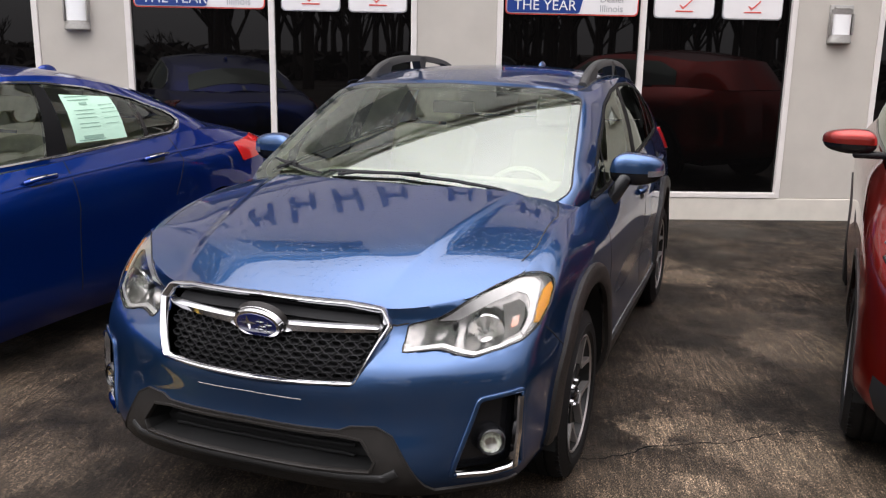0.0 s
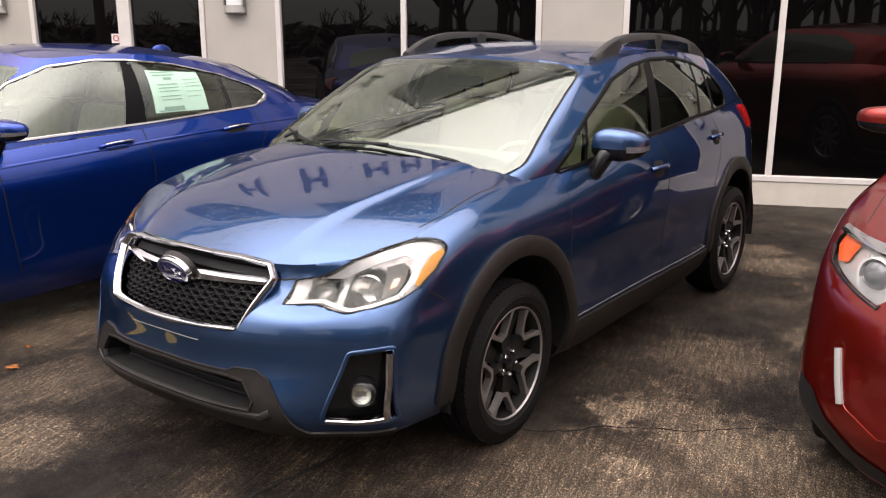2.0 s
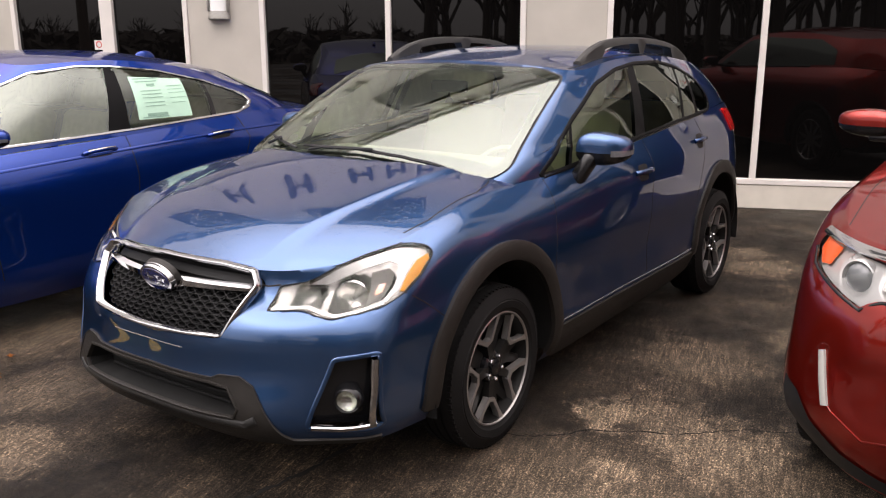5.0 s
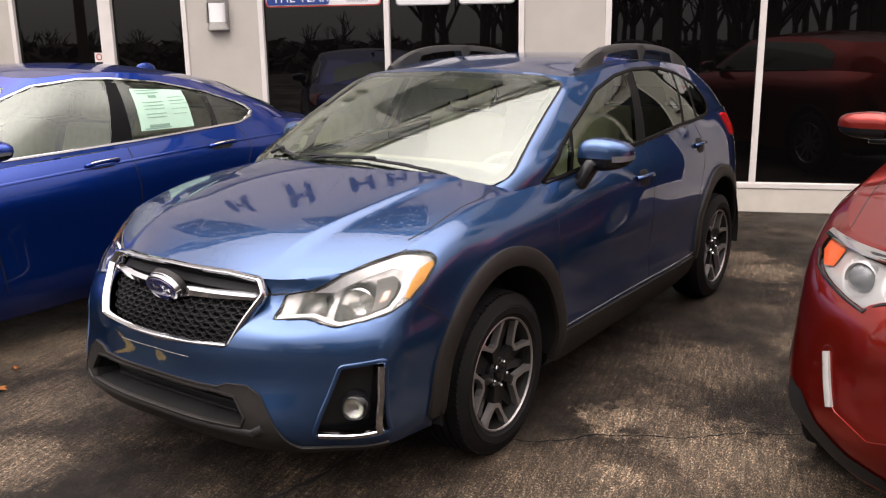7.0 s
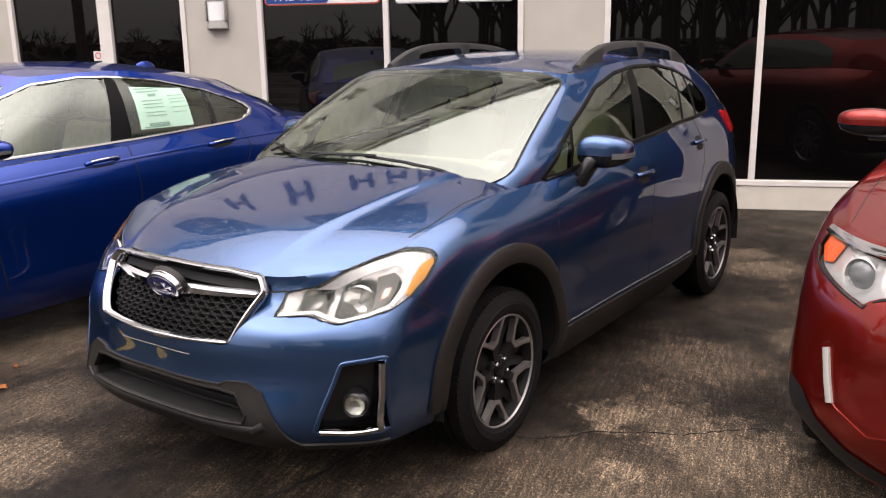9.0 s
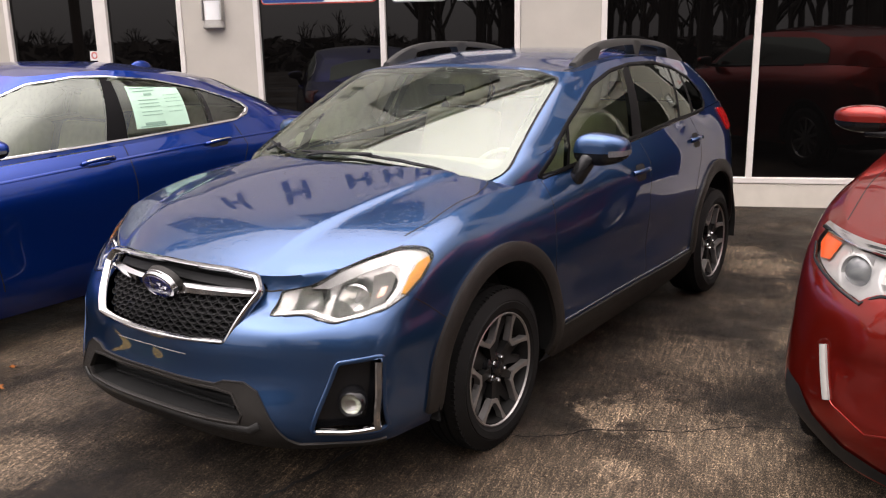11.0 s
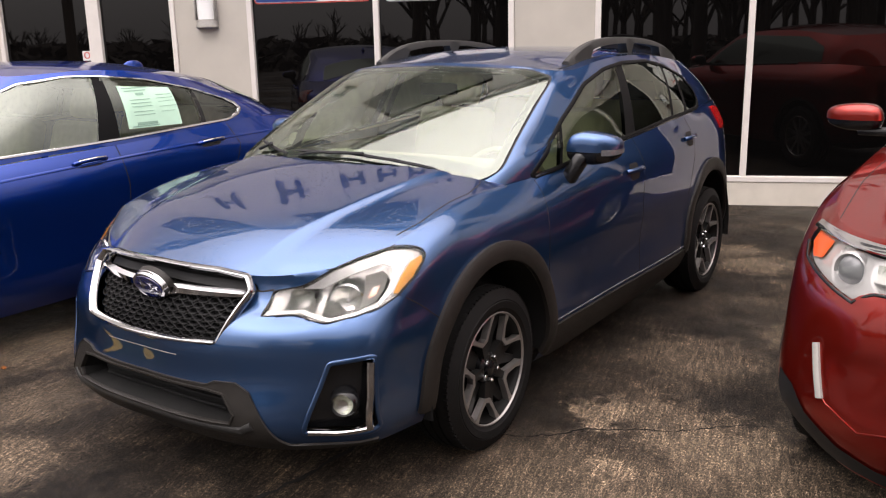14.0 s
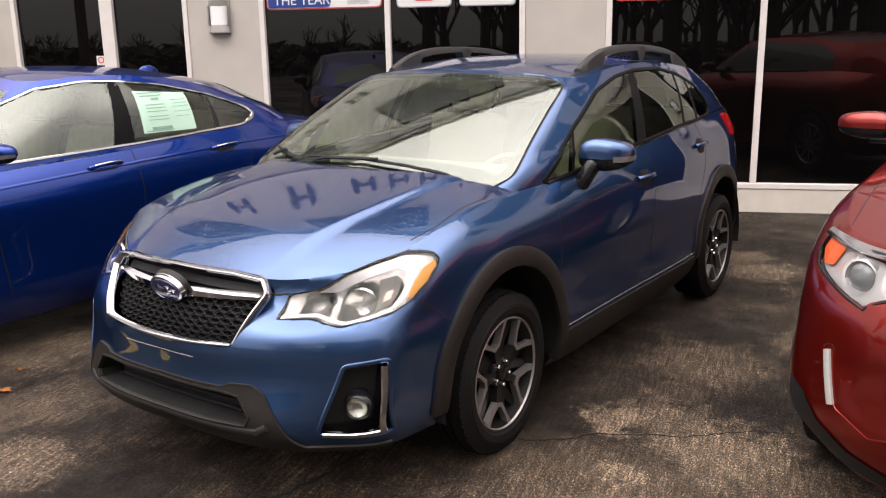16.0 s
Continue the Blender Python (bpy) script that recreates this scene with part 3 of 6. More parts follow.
# upper storey above the windows, with the sign band
upper = new("wall_upper")
upper.matrix_world = WALL
tagged(upper, "pale sided upper storey with a pale sign band", "wall", kind="structure")
wall_box("sign_band", LEFT, RIGHT, -0.05, 0.30, 3.25, 4.55, BAND, upper)
UP = [(-9.6, -7.4), (-6.2, -3.9), (-2.6, -0.4), (1.2, 3.4), (5.0, 7.2)]
eu = [LEFT] + [e for b in UP for e in b] + [RIGHT]
for a, b in zip(eu[0::2], eu[1::2]):
    wall_box("siding", a, b, 0.0, 0.30, 5.1, 6.9, SIDING, upper)
wall_box("siding", LEFT, RIGHT, 0.0, 0.30, 4.55, 5.1, SIDING, upper)
wall_box("siding", LEFT, RIGHT, 0.0, 0.30, 6.9, 7.45, SIDING, upper)
for z0, z1, d in ((7.45, 7.55, -0.10), (7.55, 7.66, -0.04), (7.66, 7.74, -0.16), (7.74, 7.85, -0.08)):
    wall_box("cornice", LEFT, RIGHT, d, 0.30, z0, z1, LETTER if d > -0.09 else SIDING, upper)
for i, (a, b) in enumerate(UP):
    w = new("window_%d" % (i + 11))
    w.matrix_world = WALL
    tagged(w, "dark upper storey window with a white frame", "window", kind="structure")
    wall_box("pane", a + 0.05, b - 0.05, 0.06, 0.07, 5.15, 6.85, WINDOW, w, 0.0)
    wall_box("jamb", a, a + 0.05, -0.01, 0.10, 5.1, 6.9, FRAME, w)
    wall_box("jamb", b - 0.05, b, -0.01, 0.10, 5.1, 6.9, FRAME, w)
    wall_box("window_sill", a + 0.05, b - 0.05, -0.02, 0.10, 5.1, 5.15, FRAME, w)
    wall_box("head", a + 0.05, b - 0.05, -0.01, 0.10, 6.85, 6.9, FRAME, w)
sgn = new("fascia_sign")
sgn.matrix_world = WALL
tagged(sgn, "row of dark sign characters on the pale band", "sign")
rnd = random.Random(4)
u = -6.9
for word in (1, 1, 4, 5):
    for k in range(word):
        wdt = rnd.uniform(0.38, 0.50)
        wall_box("sign_bar", u, u + wdt * 0.17, -0.09, -0.052, 3.66, 4.14, LETTER, sgn)
        wall_box("sign_bar", u + wdt * 0.62, u + wdt * 0.76, -0.09, -0.052, 3.66, 4.14 - (k % 2) * 0.13, LETTER, sgn)
        wall_box("sign_bar", u + wdt * 0.17, u + wdt * 0.62, -0.09, -0.052, 3.87, 3.93, LETTER, sgn)
        u += wdt + 0.13
    u += 0.32
tagged(wall_box("roof_slab", LEFT, RIGHT, 0.31, 9.0, 7.5, 7.8, ROOFING), "flat dark roof of the building", "roof", kind="structure")
for nm, box in (("wall_upper_left", (LEFT, LEFT + 0.3, 0.31, 9, 3.25, 7.5)), ("wall_upper_right", (RIGHT - 0.3, RIGHT, 0.31, 9, 3.25, 7.5)), ("wall_upper_rear", (LEFT, RIGHT, 9.0, 9.3, 3.25, 7.5))):
    tagged(wall_box(nm, *box, SIDING), "plain pale siding of the upper storey", "wall", kind="structure")
tagged(wall_box("floor", LEFT + 0.3, RIGHT - 0.3, 0.31, 9.0, -0.1, 0.12, SHOWROOM), "dark showroom floor behind the glass", "floor", kind="structure")


def wall_lamp(u):
    """Sconce: back plate, half-round frosted glass, flared metal foot and top."""
    lamp = new("wall_lamp")
    lamp.matrix_world = WALL @ pose(u, 0, 0)
    tagged(lamp, "brushed metal wall lamp with a frosted white shade", "lamp", group="wall lamps")
    part("back_plate", box_bm(0.235, 0.022, 0.37, (0, -0.011, 1.945), 0.006), STEEL, lamp)

    def half(r0, r1, z0, z1, depth, material, name):
        bm = bmesh.new()
        rows = []
        for r, z in ((r0, z0), (r1, z1)):
            rows.append([bm.verts.new((r * math.cos(g), -0.022 - depth * math.sin(g) * r / max(r0, r1), z)) for g in np.linspace(0, math.pi, 21)])
        for k in range(20):
            bm.faces.new((rows[0][k], rows[0][k + 1], rows[1][k + 1], rows[1][k]))
        bm.faces.new(rows[0][::-1])
        bm.faces.new(rows[1])
        bmesh.ops.recalc_face_normals(bm, faces=bm.faces[:])
        return part(name, bm, material, lamp)
    half(0.098, 0.098, 1.85, 2.04, 0.050, FROST, "shade")
    half(0.120, 0.102, 1.775, 1.848, 0.075, STEEL, "flared_foot")
    half(0.114, 0.120, 1.764, 1.775, 0.075, STEEL, "foot_rim")
    half(0.102, 0.108, 2.042, 2.085, 0.056, STEEL, "top_cap")
    for side in (-1, 1):
        part("side_cheek", box_bm(0.012, 0.045, 0.20, (side * 0.107, -0.044, 1.945), 0.003), STEEL, lamp)
    part("finial", box_bm(0.16, 0.03, 0.02, (0, -0.03, 2.098), 0.005), STEEL, lamp)
    return lamp


for u in (-6.135, 1.165, -9.0, 4.85):
    wall_lamp(u)


def letters(text, size, material, parent, x, z, d):
    """Flat lettering in the built-in font, as a mesh."""
    cu = bpy.data.curves.new("letters", "FONT")
    cu.body, cu.size, cu.extrude = text, size, 0.0008
    tmp = new("letters", cu)
    bpy.context.view_layer.update()
    me = bpy.data.meshes.new_from_object(tmp.evaluated_get(bpy.context.evaluated_depsgraph_get()))
    bpy.data.objects.remove(tmp)
    me.materials.clear()
    me.materials.append(material)
    ob = new("lettering", me)
    ob.parent = parent
    ob.matrix_local = pose(x, d, z, 90)
    return ob


def plate(name, outline, d0, d1, material, parent):
    """A flat board from its outline in (u, z)."""
    bm = bmesh.new()
    a = [bm.verts.new((p[0], d0, p[1])) for p in outline]
    b = [bm.verts.new((p[0], d1, p[1])) for p in outline]
    n = len(outline)
    bm.faces.new(a)
    bm.faces.new(b[::-1])
    for i in range(n):
        bm.faces.new((a[i], b[i], b[(i + 1) % n], a[(i + 1) % n]))
    bmesh.ops.recalc_face_normals(bm, faces=bm.faces[:])
    return part(name, bm, material, parent, smooth=False)


def award_sign(u, w):
    s = new("window_sign")
    s.matrix_world = WALL @ pose(u, 0, 0)
    tagged(s, "blue and white award sign with a red border on the glass", "sign", group="window signs")
    z0, z1 = 1.985, 2.62
    plate("border", rounded([(0, z0), (w, z0), (w, z1), (0, z1)], 0.05), 0.019, 0.029, SIGNRED, s)
    plate("white_panel", rounded([(0.012, z0 + 0.012), (w - 0.012, z0 + 0.012), (w - 0.012, z1 - 0.012), (0.012, z1 - 0.012)], 0.045), 0.015, 0.0185, SIGNWHITE, s)
    plate("blue_panel", rounded([(0.018, z0 + 0.018), (w * 0.555, z0 + 0.018), (w * 0.66, z1 - 0.018), (0.018, z1 - 0.018)], 0.03), 0.011, 0.0148, NAVY, s)
    letters("THE YEAR", 0.135, SIGNWHITE, s, 0.080, z0 + 0.045, 0.010)
    letters("Illinois", 0.090, SIGNGREY, s, w * 0.705, z0 + 0.038, 0.0135)
    letters("Dealer", 0.090, SIGNGREY, s, w * 0.705, z0 + 0.125, 0.0135)
    return s


def card(u, w):
    s = new("window_card")
    s.matrix_world = WALL @ pose(u, 0, 0)
    tagged(s, "white rounded card with a red tick on the glass", "sign", group="window cards")
    z0, z1 = 1.975, 2.50
    plate("card_edge", rounded([(0, z0), (w, z0), (w, z1), (0, z1)], 0.05), 0.021, 0.029, SIGNGREY, s)
    plate("card_face", rounded([(0.010, z0 + 0.010), (w - 0.010, z0 + 0.010), (w - 0.010, z1 - 0.01), (0.01, z1 - 0.01)], 0.045), 0.016, 0.0205, SIGNWHITE, s)
    c = w / 2
    plate("tick", [(c - 0.05, z0 + 0.125), (c - 0.015, z0 + 0.085), (c + 0.075, z0 + 0.17), (c + 0.07, z0 + 0.18), (c - 0.013, z0 + 0.105), (c - 0.042, z0 + 0.13)], 0.012, 0.0155, SIGNRED, s)
    plate("print_bar", [(c - 0.085, z0 + 0.062), (c + 0.085, z0 + 0.062), (c + 0.085, z0 + 0.074), (c - 0.085, z0 + 0.074)], 0.012, 0.0155, SIGNRED, s)
    return s


award_sign(-5.62, 1.225)
award_sign(-2.115, 1.29)
for u in (-4.245, -3.612):
    card(u, 0.560)
for u in (-0.675, 0.0):
    card(u, 0.594)
nos = new("no_smoking_sticker")
nos.matrix_world = WALL
tagged(nos, "small white sticker with a red ring on the door glass", "sticker")
plate("sticker_face", [(-7.635, 1.455), (-7.528, 1.455), (-7.528, 1.555), (-7.635, 1.555)], 0.024, 0.029, SIGNWHITE, nos)
bm = lathe([(-0.002, 0.026), (0.0, 0.036), (0.002, 0.026)], 24)
bm.transform(pose(-7.58, 0.021, 1.51, 0, 0, 90))
part("sticker_ring", bm, SIGNRED, nos)

# ---- ground details ----
CRACK = mat("open_crack", (0.008, 0.007, 0.006), rough=0.9)


def crack(path, width, name="crack"):
    rnd = random.Random(len(path) * 7)
    pts = resample(path, 0.03, False)
    verts, faces = [], []
    for i, p in enumerate(pts):
        a, b = pts[max(0, i - 1)], pts[min(len(pts) - 1, i + 1)]
        d = (b - a) / (np.linalg.norm(b - a) + 1e-9)
        n = np.array((-d[1], d[0]))
        off = rnd.uniform(-0.008, 0.008)
        w = width * rnd.uniform(0.35, 1.0)
        for s in (-1, 1):
            q = p + n * (off + s * w / 2)
            verts.append((q[0], q[1], 0.004))
    for i in range(len(pts) - 1):
        faces.append((2 * i, 2 * i + 1, 2 * i + 3, 2 * i + 2))
    ob = link(name, verts, faces, CRACK, None, False)
    return tagged(ob, "thin dark crack in the asphalt", "crack", kind="structure")


crack([(.80, .08), (.93, .15), (1.02, .22), (1.10, .34), (1.18, .37), (1.30, .45), (1.42, .50), (1.62, .70), (1.9, .85)], .011)
crack([(.30, -1.1), (.36, -.6), (.38, .1)], .030, "wet_joint")
LEAFM = mat("dry_leaf", (0.32, 0.11, 0.02), rough=0.8, noise_scale=40, noise_amount=0.4)


def leaf(x, y, r, turn):
    bm = bmesh.new()
    rim = []
    for k in range(14):
        g = 2 * math.pi * k / 14
        rr = r * (1.0 if k % 2 == 0 else 0.62) * (1 + 0.3 * math.cos(g))
        rim.append(bm.verts.new((rr * math.cos(g), rr * math.sin(g), 0.006 + 0.010 * abs(math.sin(g * 1.5)))))
    c = bm.verts.new((0, 0, 0.012))
    for k in range(14):
        bm.faces.new((rim[k], rim[(k + 1) % 14], c))
    ob = part("dry_leaf", bm, LEAFM, None, smooth=False)
    ob.matrix_world = pose(x, y, 0, 0, 0, turn)
    return tagged(ob, "curled orange brown dry leaf on the asphalt", "leaf", group="fallen leaves")


leaf(-1.55, -.82, .035, 30)
leaf(-1.75, -.62, .022, 100)
leaf(1.62, -.2, .020, 200)
YELLOW = mat("worn_yellow_paint", (0.55, 0.36, 0.05), rough=0.7, noise_scale=30, noise_amount=0.5)
ob = link("parking_stripe", [(-2.4, -1.62, .004), (-.85, -1.485, .004), (-.85, -1.585, .004), (-2.4, -1.72, .004)], [(0, 3, 2, 1)], YELLOW, None, False)
tagged(ob, "worn yellow painted parking stripe", "road marking", kind="structure")


# ---- cars ----
def body_sheets(c, nu=260, nv=40):
    """Lower body, hood and greenhouse of a car from its character lines. Local: x across, y to the rear from the front axle."""
    low = Sheet().grid(loft(c["rings"], nu, nv))
    # hood and rear deck: strips from the shoulder line to the middle
    g = loft(c["rings"], nu, nv)[-1]
    sel = g[g[:, 1] < c["cowl"]]
    sel = sel[: int(np.argmax(sel[:, 1])) + 1]
    hood, hk = [], np.array(c["hood"], float)
    for k in np.linspace(0, 1, 84):
        row = []
        for x, y, z in sel:
            zc = float(spline(hk[:, 0], hk[:, 1], [y])[0])
            f = 1 - k
            zz = zc - (zc - z) * f ** c.get("dome", 2.4)
            xx = x * f
            off = xx - (c["ridge_x"][0] + (y + 0.8) * c["ridge_x"][1])       # crisp crest: level inside, a short fall outside
            fall = max(0.0, 1 - off / 0.06)
            zz += c["ridge"] * (1.0 if off < 0 else fall * fall) * min(1.0, k * 6) * min(1.0, max(0.0, (y + 0.86) * 4))
            if "hood_edge" in c:                     # behind its rear edge the hood gives way to the cowl
                sink = min(1.0, max(0.0, (y - c["hood_edge"][0] - c["hood_edge"][1] * xx * xx) / 0.05))
                zz -= 0.045 * sink * sink * (3 - 2 * sink)
            row.append((xx, y, zz))
        hood.append(row)
    bonnet = Sheet().grid(np.array(hood))
    if "deck" in c:                                  # boot lid
        dk = np.array(c["deck"], float)
        sel = g[(g[:, 1] > dk[0, 0]) & (np.arange(len(g)) > len(g) // 2)]
        lid = []
        for k in np.linspace(0, 1, 24):
            zc = spline(dk[:, 0], dk[:, 1], sel[:, 1])
            lid.append(np.stack([sel[:, 0] * (1 - k), sel[:, 1], zc - (zc - sel[:, 2]) * (1 - k) ** 2.4], axis=1))
        bonnet.grid(np.array(lid))
    cab = np.array([c["belt"], c["mid"], c["roof"]], float)
    house = Sheet().grid(loft(cab, 220, 26))
    ring = loft(cab, 220, 26)[-1]
    rs = np.array(c["spine"], float)
    cap = []
    for k in np.linspace(0, 1, 22):
        zc = spline(rs[:, 0], rs[:, 1], ring[:, 1])
        f = 1 - k
        cap.append(np.stack([ring[:, 0] * f, ring[:, 1], zc - (zc - ring[:, 2]) * f ** 2.2], axis=1))
    roof = Sheet().grid(np.array(cap))
    return low, bonnet, house, roof


def wheel(parent, x, y, r, rim, side, kind, width=0.225, press=0.0):
    """Tyre, rim, spokes and lugs, facing side (+1 or -1)."""
    w = new("wheel")
    w.parent = parent
    w.matrix_local = pose(x, y, r - press) @ (Matrix.Identity(4) if side > 0 else pose(0, 0, 0, 0, 0, 180))
    h = width / 2
    prof = [(-h * 0.75, rim - 0.01), (-h, rim + 0.03), (-h, r - 0.045), (-h * 0.82, r - 0.012), (-h * 0.55, r - 0.001)]
    for g in (-0.36, 0.0, 0.36):
        prof += [(h * (g - 0.05), r), (h * (g - 0.04), r - 0.008), (h * (g + 0.04), r - 0.008), (h * (g + 0.05), r)]
    prof += [(h * 0.55, r - 0.001), (h * 0.82, r - 0.012), (h * 0.97, r - 0.045), (h * 1.0, r - 0.052), (h * 0.985, r - 0.056), (h * 1.02, rim + 0.05), (h * 0.98, rim + 0.022), (h * 0.93, rim + 0.018), (h * 0.86, rim - 0.004)]
    tyre = part("tyre", lathe(prof, 72), RUBBER, w)
    bm = bmesh.new()                                  # shoulder blocks of the tread, too small to pick apart
    for k in range(84):
        g = 2 * math.pi * k / 84
        for s in (-1, 1):
            q = box_bm(h * 0.24, 0.015, 0.008, (s * h * 0.70, 0, r - 0.0095))
            q.transform(Matrix.Rotation(g, 4, "X"))
            me = bpy.data.meshes.new("t")
            q.to_mesh(me)
            q.free()
            bm.from_mesh(me)
            bpy.data.meshes.remove(me)
    part("tread_pattern", bm, RUBBER, tyre, smooth=False)["kind"] = "stuff"
    part("rim", lathe([(h * 0.80, rim + 0.003), (h * 0.90, rim + 0.006), (h * 0.92, rim + 0.001), (h * 0.86, rim - 0.004)], 64), kind["lip"], w, "bright machined rim")
    part("rim_barrel", lathe([(h * 0.86, rim - 0.007), (h * 0.3, rim - 0.022), (-h * 0.8, rim - 0.03), (-h * 0.8, 0.02)], 48), kind.get("barrel", SATIN), w)
    part("brake_disc", lathe([(-h * 0.05, 0.0), (-h * 0.05, 0.148), (-0.02, 0.148), (-0.02, 0.0)], 40), SPOKE, w)
    # added black disc behind the spokes, in place of the shade there
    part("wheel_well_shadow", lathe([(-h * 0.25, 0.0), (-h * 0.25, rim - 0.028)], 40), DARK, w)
    kind["spokes"](w, h, rim)
    return w


def split_spokes(w, h, rim):
    """Five dark forked spokes with bright machined arms, hub and lugs."""
    def dish(bm):
        for v in bm.verts:
            rr = math.hypot(v.co.y, v.co.z)
            v.co.x += 0.016 * (rr / rim) ** 2 - 0.004
        bmesh.ops.recalc_face_normals(bm, faces=bm.faces[:])
        return bm
    for k in range(5):
        g = 2 * math.pi * k / 5 - math.radians(50)
        bm = bmesh.new()
        bar_bm(bm, [(-0.019, 0.04), (0.019, 0.04), (0.015, 0.124), (0.0, 0.131), (-0.015, 0.124)], h * 0.40, h * 0.70)
        dish(bm).transform(Matrix.Rotation(g, 4, "X"))
        spoke = part("spoke", bm, SPOKE, w, "dark grey forked spoke", smooth=False)
        for s in (-1, 1):
            bm = bmesh.new()
            arm = [(0.0, 0.124), (s * 0.022, 0.124), (s * 0.040, 0.146), (s * 0.066, 0.176), (s * 0.096, rim - 0.024), (s * 0.090, rim - 0.008), (s * 0.074, rim - 0.006), (s * 0.050, 0.180), (s * 0.026, 0.156), (s * 0.012, 0.141), (0.0, 0.141)][::s]
            bar_bm(bm, arm, h * 0.50, h * 0.76)
            dish(bm).transform(Matrix.Rotation(g, 4, "X"))
            part("machined_arm", bm, SATIN, spoke, "bright machined metal arm", smooth=False)
        bm = bmesh.new()                              # recessed web between two forks
        bar_bm(bm, [(-0.030, 0.05), (0.030, 0.05), (0.036, 0.128), (0.060, rim - 0.014), (0.030, rim - 0.012), (0.0, 0.150), (-0.030, rim - 0.012), (-0.060, rim - 0.014), (-0.036, 0.128)], h * 0.18, h * 0.46)
        dish(bm).transform(Matrix.Rotation(g + math.pi / 5, 4, "X"))
        part("spoke_web", bm, SPOKE, w, smooth=False)
    part("hub", lathe([(h * 0.2, 0.070), (h * 0.62, 0.066), (h * 0.68, 0.056), (h * 0.62, 0.034), (h * 0.76, 0.031), (h * 0.80, 0.024), (h * 0.80, 0.0)], 32), BLACK, w)
    for k in range(5):
        g = 2 * math.pi * (k + 0.5) / 5 - math.radians(50)
        q = lathe([(h * 0.5, 0.0095), (h * 0.76, 0.0090), (h * 0.80, 0.006), (h * 0.80, 0.0)], 6)
        q.transform(Matrix.Translation((0, 0.050 * math.cos(g), 0.050 * math.sin(g))))
        part("lug_nut", q, CHROME, w)


SPOKE = mat("dark_wheel_lacquer", (0.010, 0.0097, 0.0095), rough=0.42, spec=0.3)


def plain_spokes(w, h, rim):
    """Ten slim alloy spokes."""
    for k in range(10):
        bm = bmesh.new()
        bar_bm(bm, [(-0.022, 0.05), (0.022, 0.05), (0.016, rim - 0.005), (-0.016, rim - 0.005)], h * 0.5, h * 0.78)
        bm.transform(Matrix.Rotation(2 * math.pi * k / 10, 4, "X"))
        part("spoke", bm, SATIN, w, smooth=False)
    part("hub", lathe([(h * 0.2, 0.075), (h * 0.72, 0.07), (h * 0.78, 0.05), (h * 0.8, 0.0)], 24), SATIN, w)


def circle_cut(y0, z0, r):
    def inside(p):
        return (p[1] - y0) ** 2 + (p[2] - z0) ** 2 < r * r and abs(p[0]) > 0.45

    def snap(p):
        d = np.array((p[1] - y0, p[2] - z0))
        d *= r / max(1e-6, np.linalg.norm(d))
        return np.array((p[0], y0 + d[0], z0 + d[1]))
    return inside, snap


def poly_cut(poly, way, keep=lambda p: True):
    a, b, c, s = AXES[way]
    test, near = inside_poly(poly), nearest_on(poly)

    def inside(p):
        return keep(p) and test(p[a], p[b])

    def snap(p):
        q = near(np.array((p[a], p[b])))
        if np.linalg.norm(q - np.array((p[a], p[b]))) < 0.03:
            p[a], p[b] = q
        return p
    return inside, snap


def merged(*sheets):
    """Several sheets as one."""
    out = Sheet()
    for s in sheets:
        o = len(out.v)
        out.v += s.v
        out.f += [tuple(i + o for i in f) for f in s.f]
    return out


def both(poly):
    """The polygon mirrored in its first coordinate."""
    return [(-p[0], p[1]) for p in poly][::-1]


